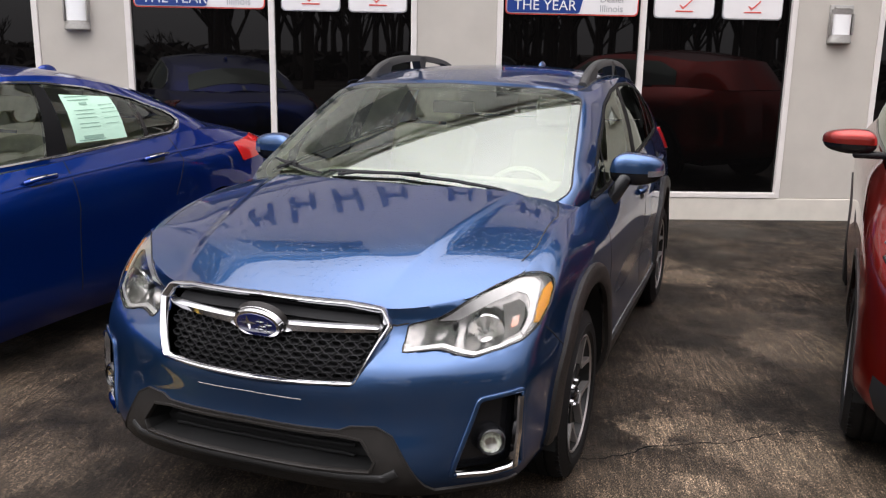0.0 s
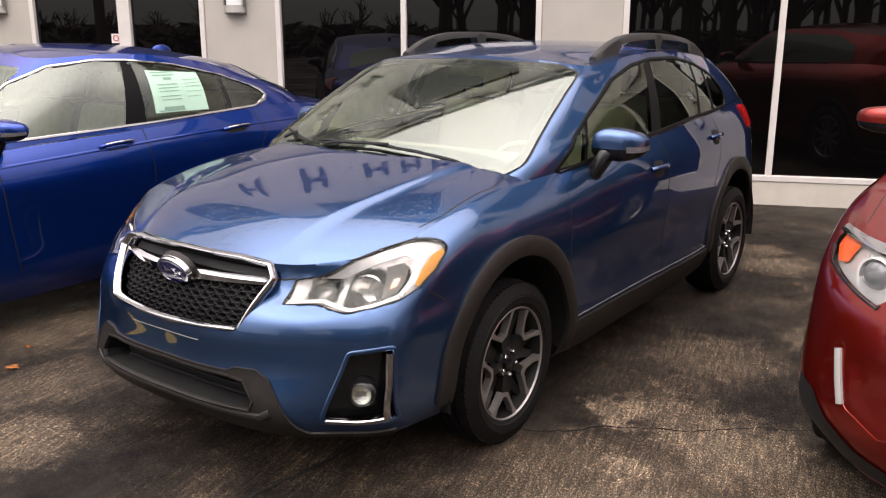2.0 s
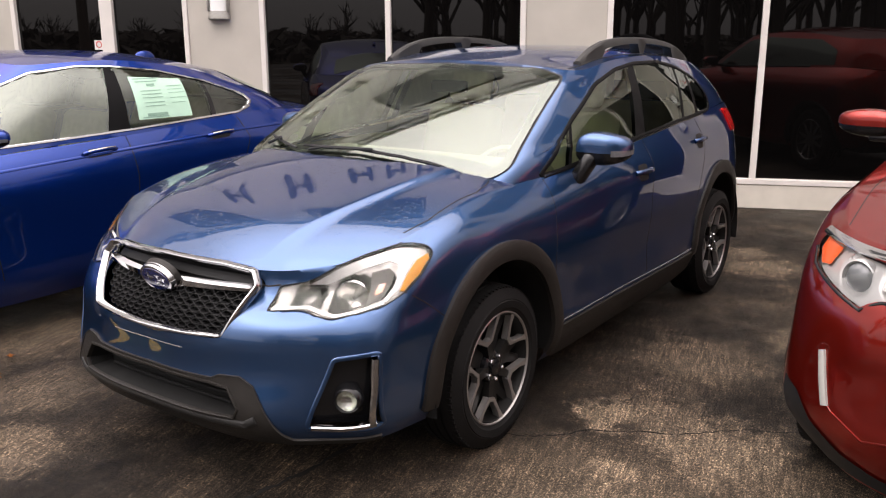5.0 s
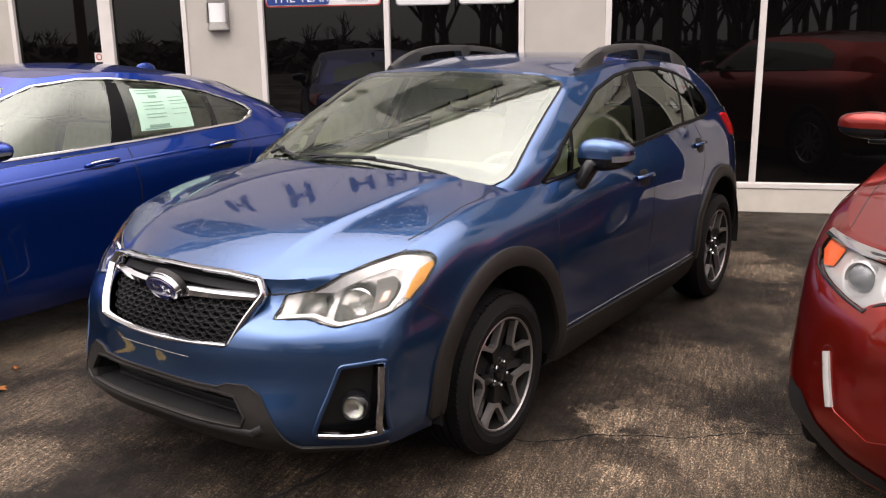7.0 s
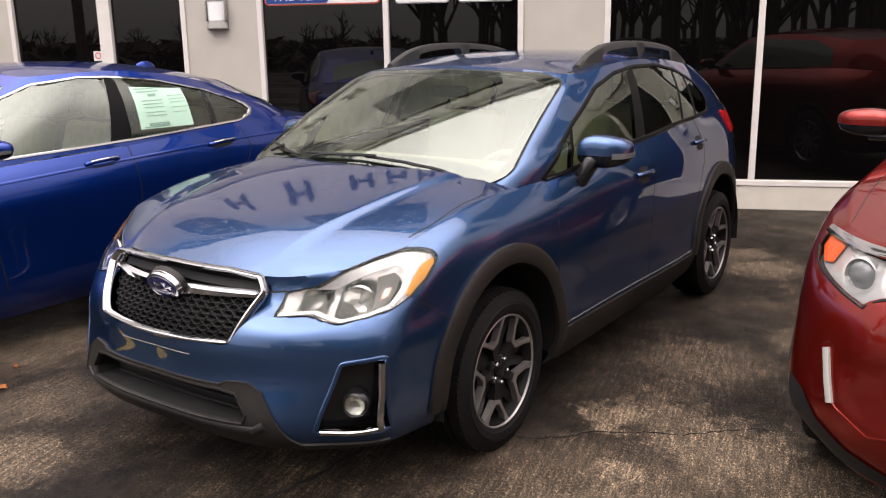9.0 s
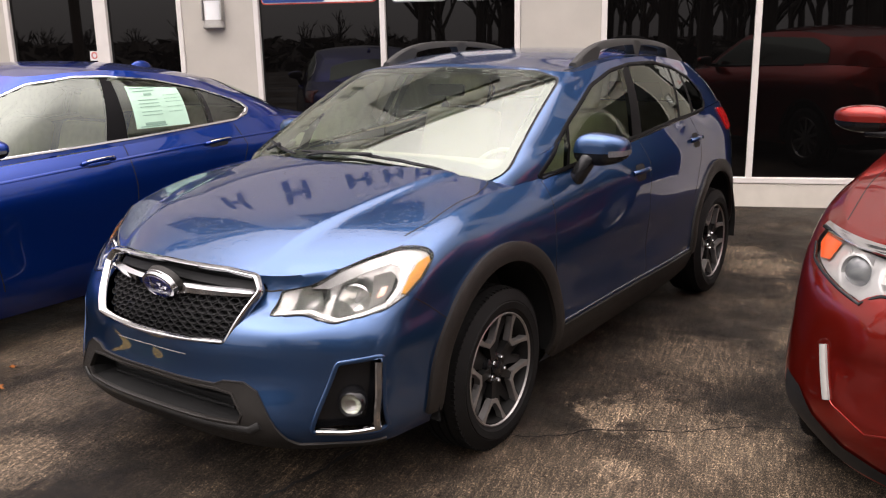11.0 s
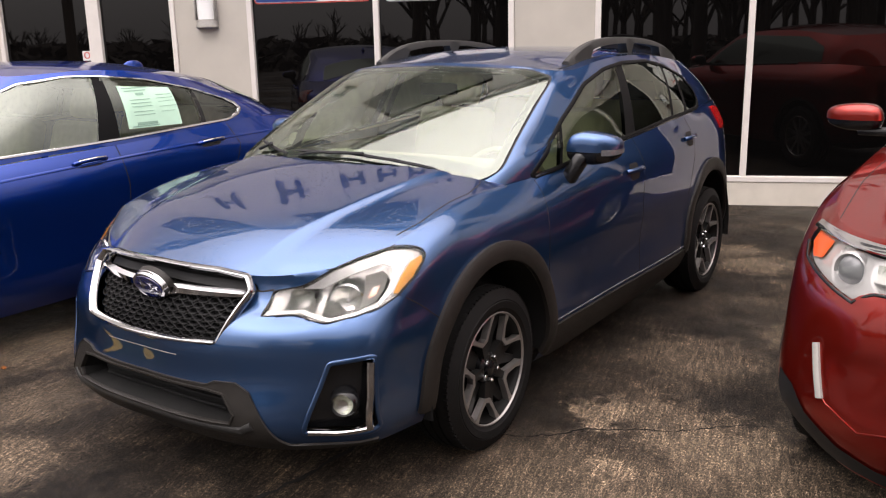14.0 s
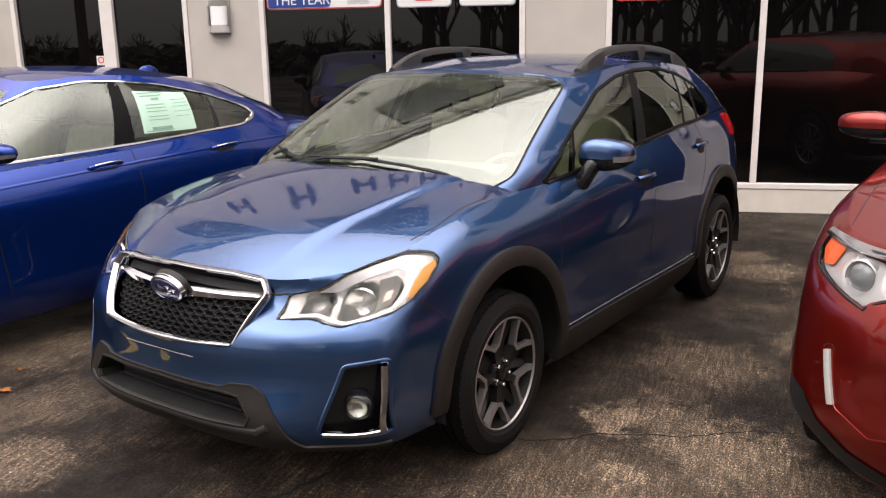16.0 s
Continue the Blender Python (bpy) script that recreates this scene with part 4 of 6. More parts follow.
CROSSOVER = {
    "rings": [
        [(0, -0.93, 0.265), (0.3, -0.925, 0.265), (0.57, -0.85, 0.265), (0.785, -0.655, 0.265), (0.83, -0.42, 0.265), (0.826, 0, 0.25), (0.826, 0.45, 0.215), (0.826, 1.2, 0.215), (0.822, 2.1, 0.22), (0.802, 2.64, 0.25), (0.774, 3.1, 0.3), (0.585, 3.4, 0.33), (0.0, 3.45, 0.33)],
        [(0, -0.985, 0.345), (0.3, -0.98, 0.345), (0.58, -0.895, 0.335), (0.8, -0.69, 0.33), (0.865, -0.43, 0.345), (0.888, 0, 0.36), (0.888, 0.45, 0.33), (0.888, 1.2, 0.33), (0.884, 2.1, 0.34), (0.862, 2.64, 0.36), (0.823, 3.1, 0.4), (0.614, 3.43, 0.42), (0.0, 3.49, 0.42)],
        [(0, -0.984, 0.51), (0.3, -0.970, 0.51), (0.6, -0.862, 0.51), (0.815, -0.683, 0.51), (0.875, -0.43, 0.53), (0.9, 0, 0.56), (0.9, 0.45, 0.55), (0.893, 1.2, 0.55), (0.893, 2.1, 0.56), (0.877, 2.64, 0.58), (0.833, 3.1, 0.6), (0.634, 3.43, 0.6), (0.0, 3.5, 0.6)],
        [(0, -0.985, 0.64), (0.3, -0.966, 0.64), (0.59, -0.85, 0.64), (0.826, -0.657, 0.64), (0.88, -0.41, 0.67), (0.9, 0, 0.72), (0.908, 0.45, 0.72), (0.908, 1.2, 0.72), (0.904, 2.1, 0.74), (0.881, 2.64, 0.76), (0.833, 3.1, 0.78), (0.634, 3.41, 0.78), (0.0, 3.48, 0.78)],
        [(0, -0.957, 0.70), (0.3, -0.937, 0.70), (0.585, -0.822, 0.692), (0.824, -0.632, 0.695), (0.875, -0.387, 0.735), (0.895, 0, 0.842), (0.903, 0.45, 0.828), (0.906, 1.2, 0.81), (0.90, 2.1, 0.83), (0.876, 2.64, 0.85), (0.826, 3.1, 0.86), (0.627, 3.40, 0.86), (0.0, 3.47, 0.86)],
        [(0, -0.915, 0.77), (0.3, -0.885, 0.77), (0.555, -0.735, 0.755), (0.824, -0.54, 0.812), (0.862, -0.335, 0.888), (0.856, 0, 0.952), (0.872, 0.45, 0.950), (0.892, 1.2, 0.94), (0.886, 2.1, 0.97), (0.859, 2.64, 0.99), (0.803, 3.1, 1.0), (0.605, 3.38, 0.98), (0.0, 3.45, 0.98)],
        [(0, -0.868, 0.865), (0.3, -0.842, 0.86), (0.49, -0.735, 0.845), (0.752, -0.475, 0.926), (0.778, -0.3, 0.974), (0.780, 0, 1.024), (0.802, 0.45, 1.038), (0.832, 1.2, 1.085), (0.822, 2.1, 1.145), (0.786, 2.64, 1.175), (0.725, 3.1, 1.185), (0.556, 3.32, 1.165), (0.0, 3.4, 1.15)],
    ],
    "hood": [(-0.88, 0.863), (-0.7, 0.935), (-0.4, 1.008), (0, 1.085), (0.15, 1.108), (0.5, 1.13)],
    "ridge": 0.013,
    "dome": 3.0,
    "ridge_x": (0.375, 0.178),
    "hood_edge": (0.055, 0.31),
    "cowl": 0.46,
    "belt": [(0, 0.14, 1.1), (0.362, 0.156, 1.09), (0.56, 0.162, 1.066), (0.683, 0.172, 1.045), (0.792, 0.4, 1.018), (0.82, 0.8, 1.06), (0.832, 1.4, 1.1), (0.824, 2.1, 1.148), (0.788, 2.64, 1.178), (0.729, 3.05, 1.19), (0.558, 3.31, 1.17), (0.0, 3.39, 1.155)],
    "mid": [(0.0, 0.535, 1.308), (0.357, 0.557, 1.301), (0.53, 0.584, 1.292), (0.652, 0.61, 1.283), (0.743, 0.77, 1.262), (0.761, 1.05, 1.285), (0.769, 1.55, 1.315), (0.759, 2.15, 1.33), (0.717, 2.68, 1.325), (0.662, 2.99, 1.315), (0.508, 3.24, 1.305), (0.0, 3.32, 1.305)],
    "roof": [(0.0, 0.945, 1.5), (0.342, 0.963, 1.488), (0.49, 0.982, 1.476), (0.595, 1.0, 1.465), (0.654, 1.12, 1.462), (0.671, 1.3, 1.488), (0.675, 1.7, 1.512), (0.662, 2.2, 1.495), (0.623, 2.7, 1.447), (0.574, 2.93, 1.42), (0.452, 3.1, 1.415), (0.0, 3.19, 1.44)],
    "spine": [(0.93, 1.497), (1.3, 1.548), (1.8, 1.566), (2.4, 1.55), (2.9, 1.505), (3.2, 1.435)],
}


def with_corner(rings, lower, crisp):
    """Add a point on either side of the bumper's corner, which turns crisply in the lower rings."""
    out = []
    for j, r in enumerate(rings):
        p = np.array(r, float)
        k = np.concatenate([[0], np.cumsum(np.linalg.norm(np.diff(p, axis=0), axis=1))])
        mids = spline(k, p, [(k[2] + k[3]) / 2, (k[3] + k[4]) / 2])
        w = crisp if j < lower else 0.0
        a = mids[0] * (1 - w) + (p[2] + p[3]) / 2 * w
        b = mids[1] * (1 - w) + (p[3] + p[4]) / 2 * w
        out.append([tuple(q) for q in (*p[:3], a, p[3], b, *p[4:])])
    return out


CROSSOVER["rings"] = with_corner(CROSSOVER["rings"], 5, 0.5)


def wheel_well(parent, x0, x1, y, z, r):
    """Dark inner lining over a wheel."""
    bm = bmesh.new()
    rows = []
    for k in range(25):
        g = math.radians(-9 + 198 * k / 24)
        rows.append([bm.verts.new((x, y + r * math.cos(g), z + r * math.sin(g))) for x in (x0, x1)])
    for a, b in zip(rows, rows[1:]):
        bm.faces.new((a[0], a[1], b[1], b[0]))
    bm.faces.new([r[0] for r in rows])
    return part("wheel_well", bm, DARK, parent)


def seat(parent, x, y, z, w=0.50, lean=18, cloth=None):
    """A seat with cushion, backrest and headrest."""
    cloth = cloth or BEIGE
    s = new("seat")
    s.parent = parent
    s.matrix_local = pose(x, y, z)
    part("cushion", box_bm(w, 0.52, 0.16, (0, 0, 0.08), 0.05, 3), cloth, s)
    b = box_bm(w, 0.14, 0.62, (0, 0, 0.31), 0.05, 3)
    b.transform(pose(0, 0.26, 0.10, -lean))
    part("backrest", b, cloth, s)
    h = box_bm(0.27, 0.09, 0.19, (0, 0, 0.74), 0.035, 3)
    h.transform(pose(0, 0.26, 0.10, -lean))
    part("headrest", h, cloth, s)
    return s


def blob(cx, cy, cz, rx, ry, rz, e=3.2, nu=28, nv=18):
    """A rounded box (superellipsoid)."""
    bm = bmesh.new()
    bmesh.ops.create_uvsphere(bm, u_segments=nu, v_segments=nv, radius=1)
    for v in bm.verts:
        k = (abs(v.co.x) ** e + abs(v.co.y) ** e + abs(v.co.z) ** e) ** (-1 / e)
        v.co = Vector((cx + v.co.x * k * rx, cy + v.co.y * k * ry, cz + v.co.z * k * rz))
    return bm


def trim_bm(bm, keep):
    """Leave only the faces for which keep(centre) holds."""
    bmesh.ops.delete(bm, geom=[f for f in bm.faces if not keep(f.calc_center_median())], context="FACES")
    return bm


def door_mirror(parent, s, x, y, z, shell, w=0.235, h=0.15, stalk=True):
    """Door mirror: painted cap, dark lower shell, indicator, foot and glass."""
    m = new("door_mirror")
    m.parent = parent
    cx = s * (x + w / 2 - 0.02)

    def form(bm):
        for v in bm.verts:
            t = (v.co.x - cx) / (w / 2) * s
            v.co.y += 0.030 * t * abs(t)
            v.co.z += -0.004 * t - 0.22 * max(0.0, t) * (v.co.z - z) + 0.006 * max(0.0, t)
            v.co.x -= s * 0.16 * (v.co.z - z) * max(0.0, -t) * -1.0
        return bm
    part("cap", form(trim_bm(blob(cx, y, z, w / 2, 0.065, h / 2), lambda c: c.z > z - h * 0.12 and c.y < y + 0.045)), shell, m)
    part("lower_shell", form(trim_bm(blob(cx, y, z, w / 2 - 0.003, 0.062, h / 2 - 0.002), lambda c: c.z <= z - h * 0.08 or c.y >= y + 0.035)), BLACK, m)
    if stalk:
        part("turn_signal", form(trim_bm(blob(cx, y, z, w / 2 + 0.003, 0.068, h / 2 + 0.002), lambda c: abs(c.z - z + h * 0.08) < h * 0.08 and (c.x - cx) * s > w * 0.22 and c.y < y + 0.02)), CLEAR, m, "clear turn signal strip")
    if stalk:
        part("foot", box_bm(0.066, 0.085, 0.16, (0, 0, 0), 0.025, 2), BLACK, m).matrix_local = pose(s * (x + 0.022), y - 0.045, z - 0.090, -12, s * 30, 0)
    return m


def roof_rail(parent, s, x, base, span, top):
    """A raised rail: bar, broad feet and a middle post, following the roof."""
    y0, y1 = span
    n = 40
    ys = np.linspace(y0, y1, n)
    bm = bmesh.new()

    def crest(y):
        t = (y - y0) / (y1 - y0)
        return base(y) + 0.018 + top * (1 - abs(2 * t - 1) ** 4.0)
    rows = []
    for y in ys:
        t = (y - y0) / (y1 - y0)
        c = crest(y)
        w = 0.020
        thick = 0.026 + 0.016 * (1 - t)
        foot = t < 0.16 or t > 0.80 or abs(t - 0.50) < 0.025
        lo = base(y) - 0.012 if foot else c - thick
        rows.append([bm.verts.new((s * x + dx, y, zz)) for dx, zz in ((-w - 0.006, lo), (-w, c - 0.008), (-w + 0.008, c), (w - 0.008, c), (w, c - 0.008), (w + 0.006, lo))])
    for a, b in zip(rows, rows[1:]):
        for k in range(6):
            bm.faces.new((a[k], a[(k + 1) % 6], b[(k + 1) % 6], b[k]))
    bm.faces.new(rows[0])
    bm.faces.new(rows[-1][::-1])
    bmesh.ops.recalc_face_normals(bm, faces=bm.faces[:])
    return part("roof_rail", bm, RAIL, parent, "dark grey raised roof rail")


CLEAR = mat("smoked_signal_lens", (0.14, 0.14, 0.15), rough=0.12, noise_scale=120, noise_amount=0.3)
RAIL = mat("rail_grey_plastic", (0.020, 0.0195, 0.019), rough=0.5, noise_scale=30, noise_amount=0.15)
HEADLINER = mat("light_headliner", (0.82, 0.79, 0.70), rough=0.95, noise_scale=60, noise_amount=0.1)
FOGBOWL = mat("fog_lamp_frost", (0.80, 0.78, 0.74), rough=0.10, metal=1.0, bump=0.8, bump_scale=55)
SMOKED = mat("shaded_lamp_reflector", (0.36, 0.345, 0.325), rough=0.16, metal=0.9, noise_scale=45, noise_amount=0.45, bump=0.5, bump_scale=45)
BROW = mat("silvered_lamp_band", (0.62, 0.605, 0.58), rough=0.28, metal=0.55, noise_scale=60, noise_amount=0.1)
BADGE = mat("badge_blue_enamel", (0.01, 0.015, 0.09), rough=0.08, coat=1.0)

car = empty("crossover_car", pose(-0.04, 0, 0))
tagged(car, "pearl blue compact crossover with black wheel-arch cladding parked on asphalt", "car", group="parked cars")
low, bonnet, house, roof = body_sheets(CROSSOVER, 320, 52)
WINDSHIELD = rounded([(0, 1.088), (.40, 1.064), (.58, 1.043), (.68, 1.046), (.745, 1.085), (.640, 1.435), (.50, 1.470), (0, 1.486), (-.50, 1.470), (-.640, 1.435), (-.745, 1.085), (-.68, 1.046), (-.58, 1.043), (-.40, 1.064)], .03, 4)


def fair_screen(sheet, poly):
    """Give the windshield one even double curve, run out into its pillars."""
    test, near = inside_poly(poly), nearest_on(poly)
    v = np.array(sheet.v)

    def terms(x, z):
        return np.stack([np.ones_like(x), z, z * z, x * x, x ** 4, x * x * z], axis=-1)
    glass = np.array([p[1] < 1.25 and test(p[0], p[2]) for p in v])
    k = np.linalg.lstsq(terms(v[glass, 0], v[glass, 2]), v[glass, 1], rcond=None)[0]
    for i, p in enumerate(v):
        if p[1] > 1.28 or abs(p[0]) > .80:
            continue
        d = 0.0 if glass[i] else float(np.linalg.norm(near(p[[0, 2]]) - p[[0, 2]]))
        reach = .10 if p[2] < 1.15 else (.05 if p[2] < 1.42 else .02)
        if d < reach:
            w = 1 - d / reach
            w = w * w * (3 - 2 * w)
            p[1] += w * (float(terms(p[0], p[2]) @ k) - p[1])
    sheet.v = [tuple(p) for p in v]
    return lambda x, z: float(terms(np.float64(x), np.float64(z)) @ k)


screen_y = fair_screen(house, WINDSHIELD)
shell = merged(low, bonnet)
skin = merged(low, bonnet, house, roof).tree()
low_skin, cab_skin = low.tree(), house.tree()
nose = merged(low, bonnet).tree()

GRILLE = [(0, .863), (.28, .856), (.390, .842), (.420, .797), (.345, .632), (.20, .629), (0, .628), (-.20, .629), (-.345, .632), (-.420, .797), (-.390, .842), (-.28, .856)]
MOUTH = [(0, .474), (.31, .474), (.385, .464), (.430, .398), (.415, .364), (0, .354), (-.415, .364), (-.430, .398), (-.385, .464), (-.31, .474)]
LAMP = rounded([(.468, .722), (.460, .792), (.536, .806), (.568, .822), (.627, .864), (.689, .897), (.757, .924), (.788, .924), (.824, .914), (.845, .896), (.852, .872), (.853, .830), (.838, .780), (.803, .743), (.740, .720), (.676, .705), (.629, .712), (.576, .725), (.538, .725)], .012, 3)
FOG = rounded([(.708, .579), (.822, .598), (.818, .335), (.800, .318), (.642, .340), (.678, .47)], .012, 4)
shell.cut(*poly_cut(GRILLE, "front", lambda p: p[1] < -.6))
shell.cut(*poly_cut(MOUTH, "front", lambda p: p[1] < -.6))
for q in (LAMP, both(LAMP), FOG, both(FOG)):
    shell.cut(*poly_cut(q, "front", lambda p: p[1] < -.2))
for y in (0, 2.635):
    shell.cut(*circle_cut(y, .345, .435))
DLO = rounded([(.44, 1.040), (.80, 1.246), (1.13, 1.393), (1.38, 1.453), (1.62, 1.477), (1.96, 1.475), (2.24, 1.436), (2.48, 1.366), (2.605, 1.272), (2.625, 1.205), (2.55, 1.168), (1.99, 1.153), (1.358, 1.112), (.583, 1.046)], .03, 4)


def inset(poly, kx, kz):
    return [(x * kx, 1.29 + (z - 1.29) * kz) for x, z in poly]


house.cut(*poly_cut(inset(WINDSHIELD, .972, .94), "front", lambda p: p[1] < 1.25 and abs(p[0]) < .74))
panes = house.cut(*poly_cut(DLO, "side", lambda p: abs(p[0]) > .5))


def seam_x(y):
    return .748 + .05 * (y + .1) if y < .02 else .754 - .22 * (y - .02)


def zone(p):
    x, y, z = abs(p[0]), p[1], p[2]
    edge_low = y < -.345 and z < .622 + (-.345 - y) * .82 and z < .80
    if y < .46 and z > .80 and x < seam_x(y) and y > -.9 and z > .842 and not edge_low:
        return "hood"
    if edge_low or (y < -.6 and z < .84):
        return "front_bumper"
    if y < .455:
        return "fender"
    if y < 1.46:
        return "front_door"
    if y < 2.24:
        return "rear_door"
    if z < .62 and y > 2.95:
        return "rear_bumper"
    if y > 3.15 and x < .72:
        return "tailgate"
    return "quarter_panel"


for nm in ("hood", "front_bumper", "tailgate", "rear_bumper"):
    shell.mesh(nm, BLUE, car, pick=lambda p: zone(p) == nm)
for nm in ("fender", "front_door", "rear_door", "quarter_panel"):
    for s in (1, -1):
        shell.mesh(nm, BLUE, car, pick=lambda p: zone(p) == nm and p[0] * s > 0)
house.mesh("cabin_frame", BLUE, car)
roof.mesh("roof_panel", BLUE, car)
lining = merged(house, roof)
lining.v = [(v[0] * .975, v[1], v[2] - .018 if v[2] > 1.3 else v[2]) for v in lining.v]
lining.mesh("headliner", HEADLINER, car)
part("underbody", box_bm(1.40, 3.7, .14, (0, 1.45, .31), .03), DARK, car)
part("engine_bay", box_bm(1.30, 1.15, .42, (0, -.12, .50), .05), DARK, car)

# glass
v, f, n = patch(WINDSHIELD, .03)
link("windshield", [(x, screen_y(x, z) - .016, z) for x, z in v], f, SCREEN, car, True)
edge = resample(WINDSHIELD, .02)
frit = [(x, screen_y(x, z) - .011, z) for x, z in edge] + [(x, screen_y(x, z) - .011, z) for x, z in inset(edge, .945, .90)]
m = len(edge)
link("windshield_frit", frit, [(i, (i + 1) % m, m + (i + 1) % m, m + i) for i in range(m)], GAP, car, True, "black ceramic border of the windshield")
PANES = (("front_quarter_glass", -9, .700, GLASS), ("front_window", .700, 1.45, GLASS), ("rear_window", 1.45, 2.10, TINT), ("rear_vent_glass", 2.10, 2.335, TINT), ("quarter_glass", 2.335, 9, TINT))
for s in (1, -1):
    way = "side" if s > 0 else "far_side"
    for nm, y0, y1, g in PANES:
        panes.mesh(nm, g, car, pick=lambda p: y0 <= p[1] - (.45 * (p[2] - 1.07) if p[1] < 2.25 else 0.0) < y1 and p[0] * s > 0)
    drape("b_pillar", [(1.530, 1.470), (1.612, 1.474), (1.506, 1.122), (1.390, 1.113)], way, cab_skin, PILLAR, car, .001, .02, .04)
    drape("door_post", [(2.170, 1.446), (2.200, 1.442), (2.095, 1.158), (2.060, 1.157)], way, cab_skin, PILLAR, car, .001, .02, .04)
    drape("c_pillar_trim", [(2.330, 1.410), (2.370, 1.398), (2.360, 1.164), (2.315, 1.163)], way, cab_skin, PILLAR, car, .001, .02, .04)
    drape("mirror_sail", [(.775, 1.232), (.800, 1.244), (.705, 1.056), (.680, 1.054)], way, cab_skin, PILLAR, car, .001, .02, .03)
    trim("window_seal", DLO, way, cab_skin, .020, .006, PILLAR, car, True, .03)
trim("windshield_seal", WINDSHIELD, "front", cab_skin, .010, .002, GAP, car, True, .02, offset=.0)
drape("rear_glass", rounded([(-.52, 1.18), (.52, 1.18), (.46, 1.38), (-.46, 1.38)], .04), "rear", cab_skin, TINT, car, .004, .0, .05)

# cabin
part("dashboard", box_bm(1.36, .50, .30, (0, .62, .90), .07, 3), CABIN, car)
part("cabin_floor", box_bm(1.40, 2.4, .06, (0, 1.75, .42), .02), CABIN, car)
for x in (-.37, .37):
    seat(car, x, 1.20, .52)
seat(car, 0, 2.10, .52, 1.25, 20)
tube("steering_wheel", [(.37 + .185 * math.cos(a), .84 + .185 * math.sin(a) * .35, .91 + .185 * math.sin(a) * .93) for a in np.linspace(0, 2 * math.pi, 32, endpoint=False)], .016, CABIN, car, 8, closed=True)
part("inner_mirror", box_bm(.22, .03, .06, (0, .92, 1.37), .012), CLAD, car)
for s in (1, -1):
    part("door_lining", box_bm(.04, 1.9, .50, (s * .79, 1.52, .80), .02), CABIN, car)

# front: grille, on a smooth bowed plane of its own
gx, gz = np.linspace(-.55, .55, 45), np.linspace(.58, .92, 25)
gy = spline([.58, .63, .70, .77, .86, .92], [-.987, -.979, -.957, -.918, -.870, -.845], gz)
grid = np.array([[(x, y + .45 * x * x, z) for x in gx] for y, z in zip(gy, gz)])
gs = Sheet()
gs.v = [tuple(p) for p in grid.reshape(-1, 3)]
gs.f = [(j * 45 + i, j * 45 + i + 1, (j + 1) * 45 + i + 1, (j + 1) * 45 + i) for j in range(24) for i in range(44)]
grille_skin = gs.tree()
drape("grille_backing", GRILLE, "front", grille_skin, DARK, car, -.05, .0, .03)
trim("grille_surround", rounded(GRILLE, .010, 4), "front", grille_skin, .028, .022, CHROME, car, True, .010, offset=.008, bevel=.7, label="bright chrome grille surround")
drape("upper_grille_panel", [(-.375, .832), (0, .848), (.375, .832), (.392, .805), (0, .822), (-.392, .805)], "front", grille_skin, GAP, car, -.026, .012, .02)
for s in (1, -1):
    wing = [(s * .405, .806), (s * .12, .803), (s * .055, .795), (s * .055, .758), (s * .12, .772), (s * .398, .780)]
    drape("grille_wing", wing if s > 0 else wing[::-1], "front", grille_skin, CHROME, car, .006, .03, .012, shape=lambda x, z: -.012 * abs(math.sin((z - .79) * 90)))
bm = bmesh.new()                                            # honeycomb mesh of the grille
cells = []
for r in range(7):
    z = .648 + r * .0195
    half = .338 + (z - .632) * .45
    nx = int(half * 2 / .045)
    for k in range(nx + 1):
        x = -half + .045 * k + (.0225 if r % 2 else 0)
        if abs(x) < half - .004:
            cells.append((x, z))
for x, z in cells:
    ring = [drop(grille_skin, (x + .0230 * math.cos(g), z + .0118 * math.sin(g)), "front", -.018)[0] for g in np.linspace(0, 2 * math.pi, 7)[:-1]]
    inner = [drop(grille_skin, (x + .0202 * math.cos(g), z + .0102 * math.sin(g)), "front", -.018)[0] for g in np.linspace(0, 2 * math.pi, 7)[:-1]]
    a, b, c = [bm.verts.new(q) for q in ring], [bm.verts.new(q) for q in inner], [bm.verts.new(q + Vector((0, .02, 0))) for q in inner]
    for i in range(6):
        j = (i + 1) % 6
        bm.faces.new((a[i], a[j], b[j], b[i]))
        bm.faces.new((b[i], b[j], c[j], c[i]))
bmesh.ops.recalc_face_normals(bm, faces=bm.faces[:])
part("honeycomb_mesh", bm, GAP, car, smooth=False)["kind"] = "stuff"
em = new("front_badge")
em.parent = car
em.matrix_local = pose(.005, -.925, .788, 20, 0, 0)


def oval(rx, rz, d0, d1, dome=0.0):
    bm = bmesh.new()
    n = 48
    a = [bm.verts.new((rx * math.cos(g), d0, rz * math.sin(g))) for g in np.linspace(0, 2 * math.pi, n, endpoint=False)]
    b = [bm.verts.new((rx * .93 * math.cos(g), d1, rz * .91 * math.sin(g))) for g in np.linspace(0, 2 * math.pi, n, endpoint=False)]
    c = bm.verts.new((0, d1 - dome, 0))
    for i in range(n):
        j = (i + 1) % n
        bm.faces.new((a[i], a[j], b[j], b[i]))
        bm.faces.new((b[i], b[j], c))
    bmesh.ops.recalc_face_normals(bm, faces=bm.faces[:])
    return bm


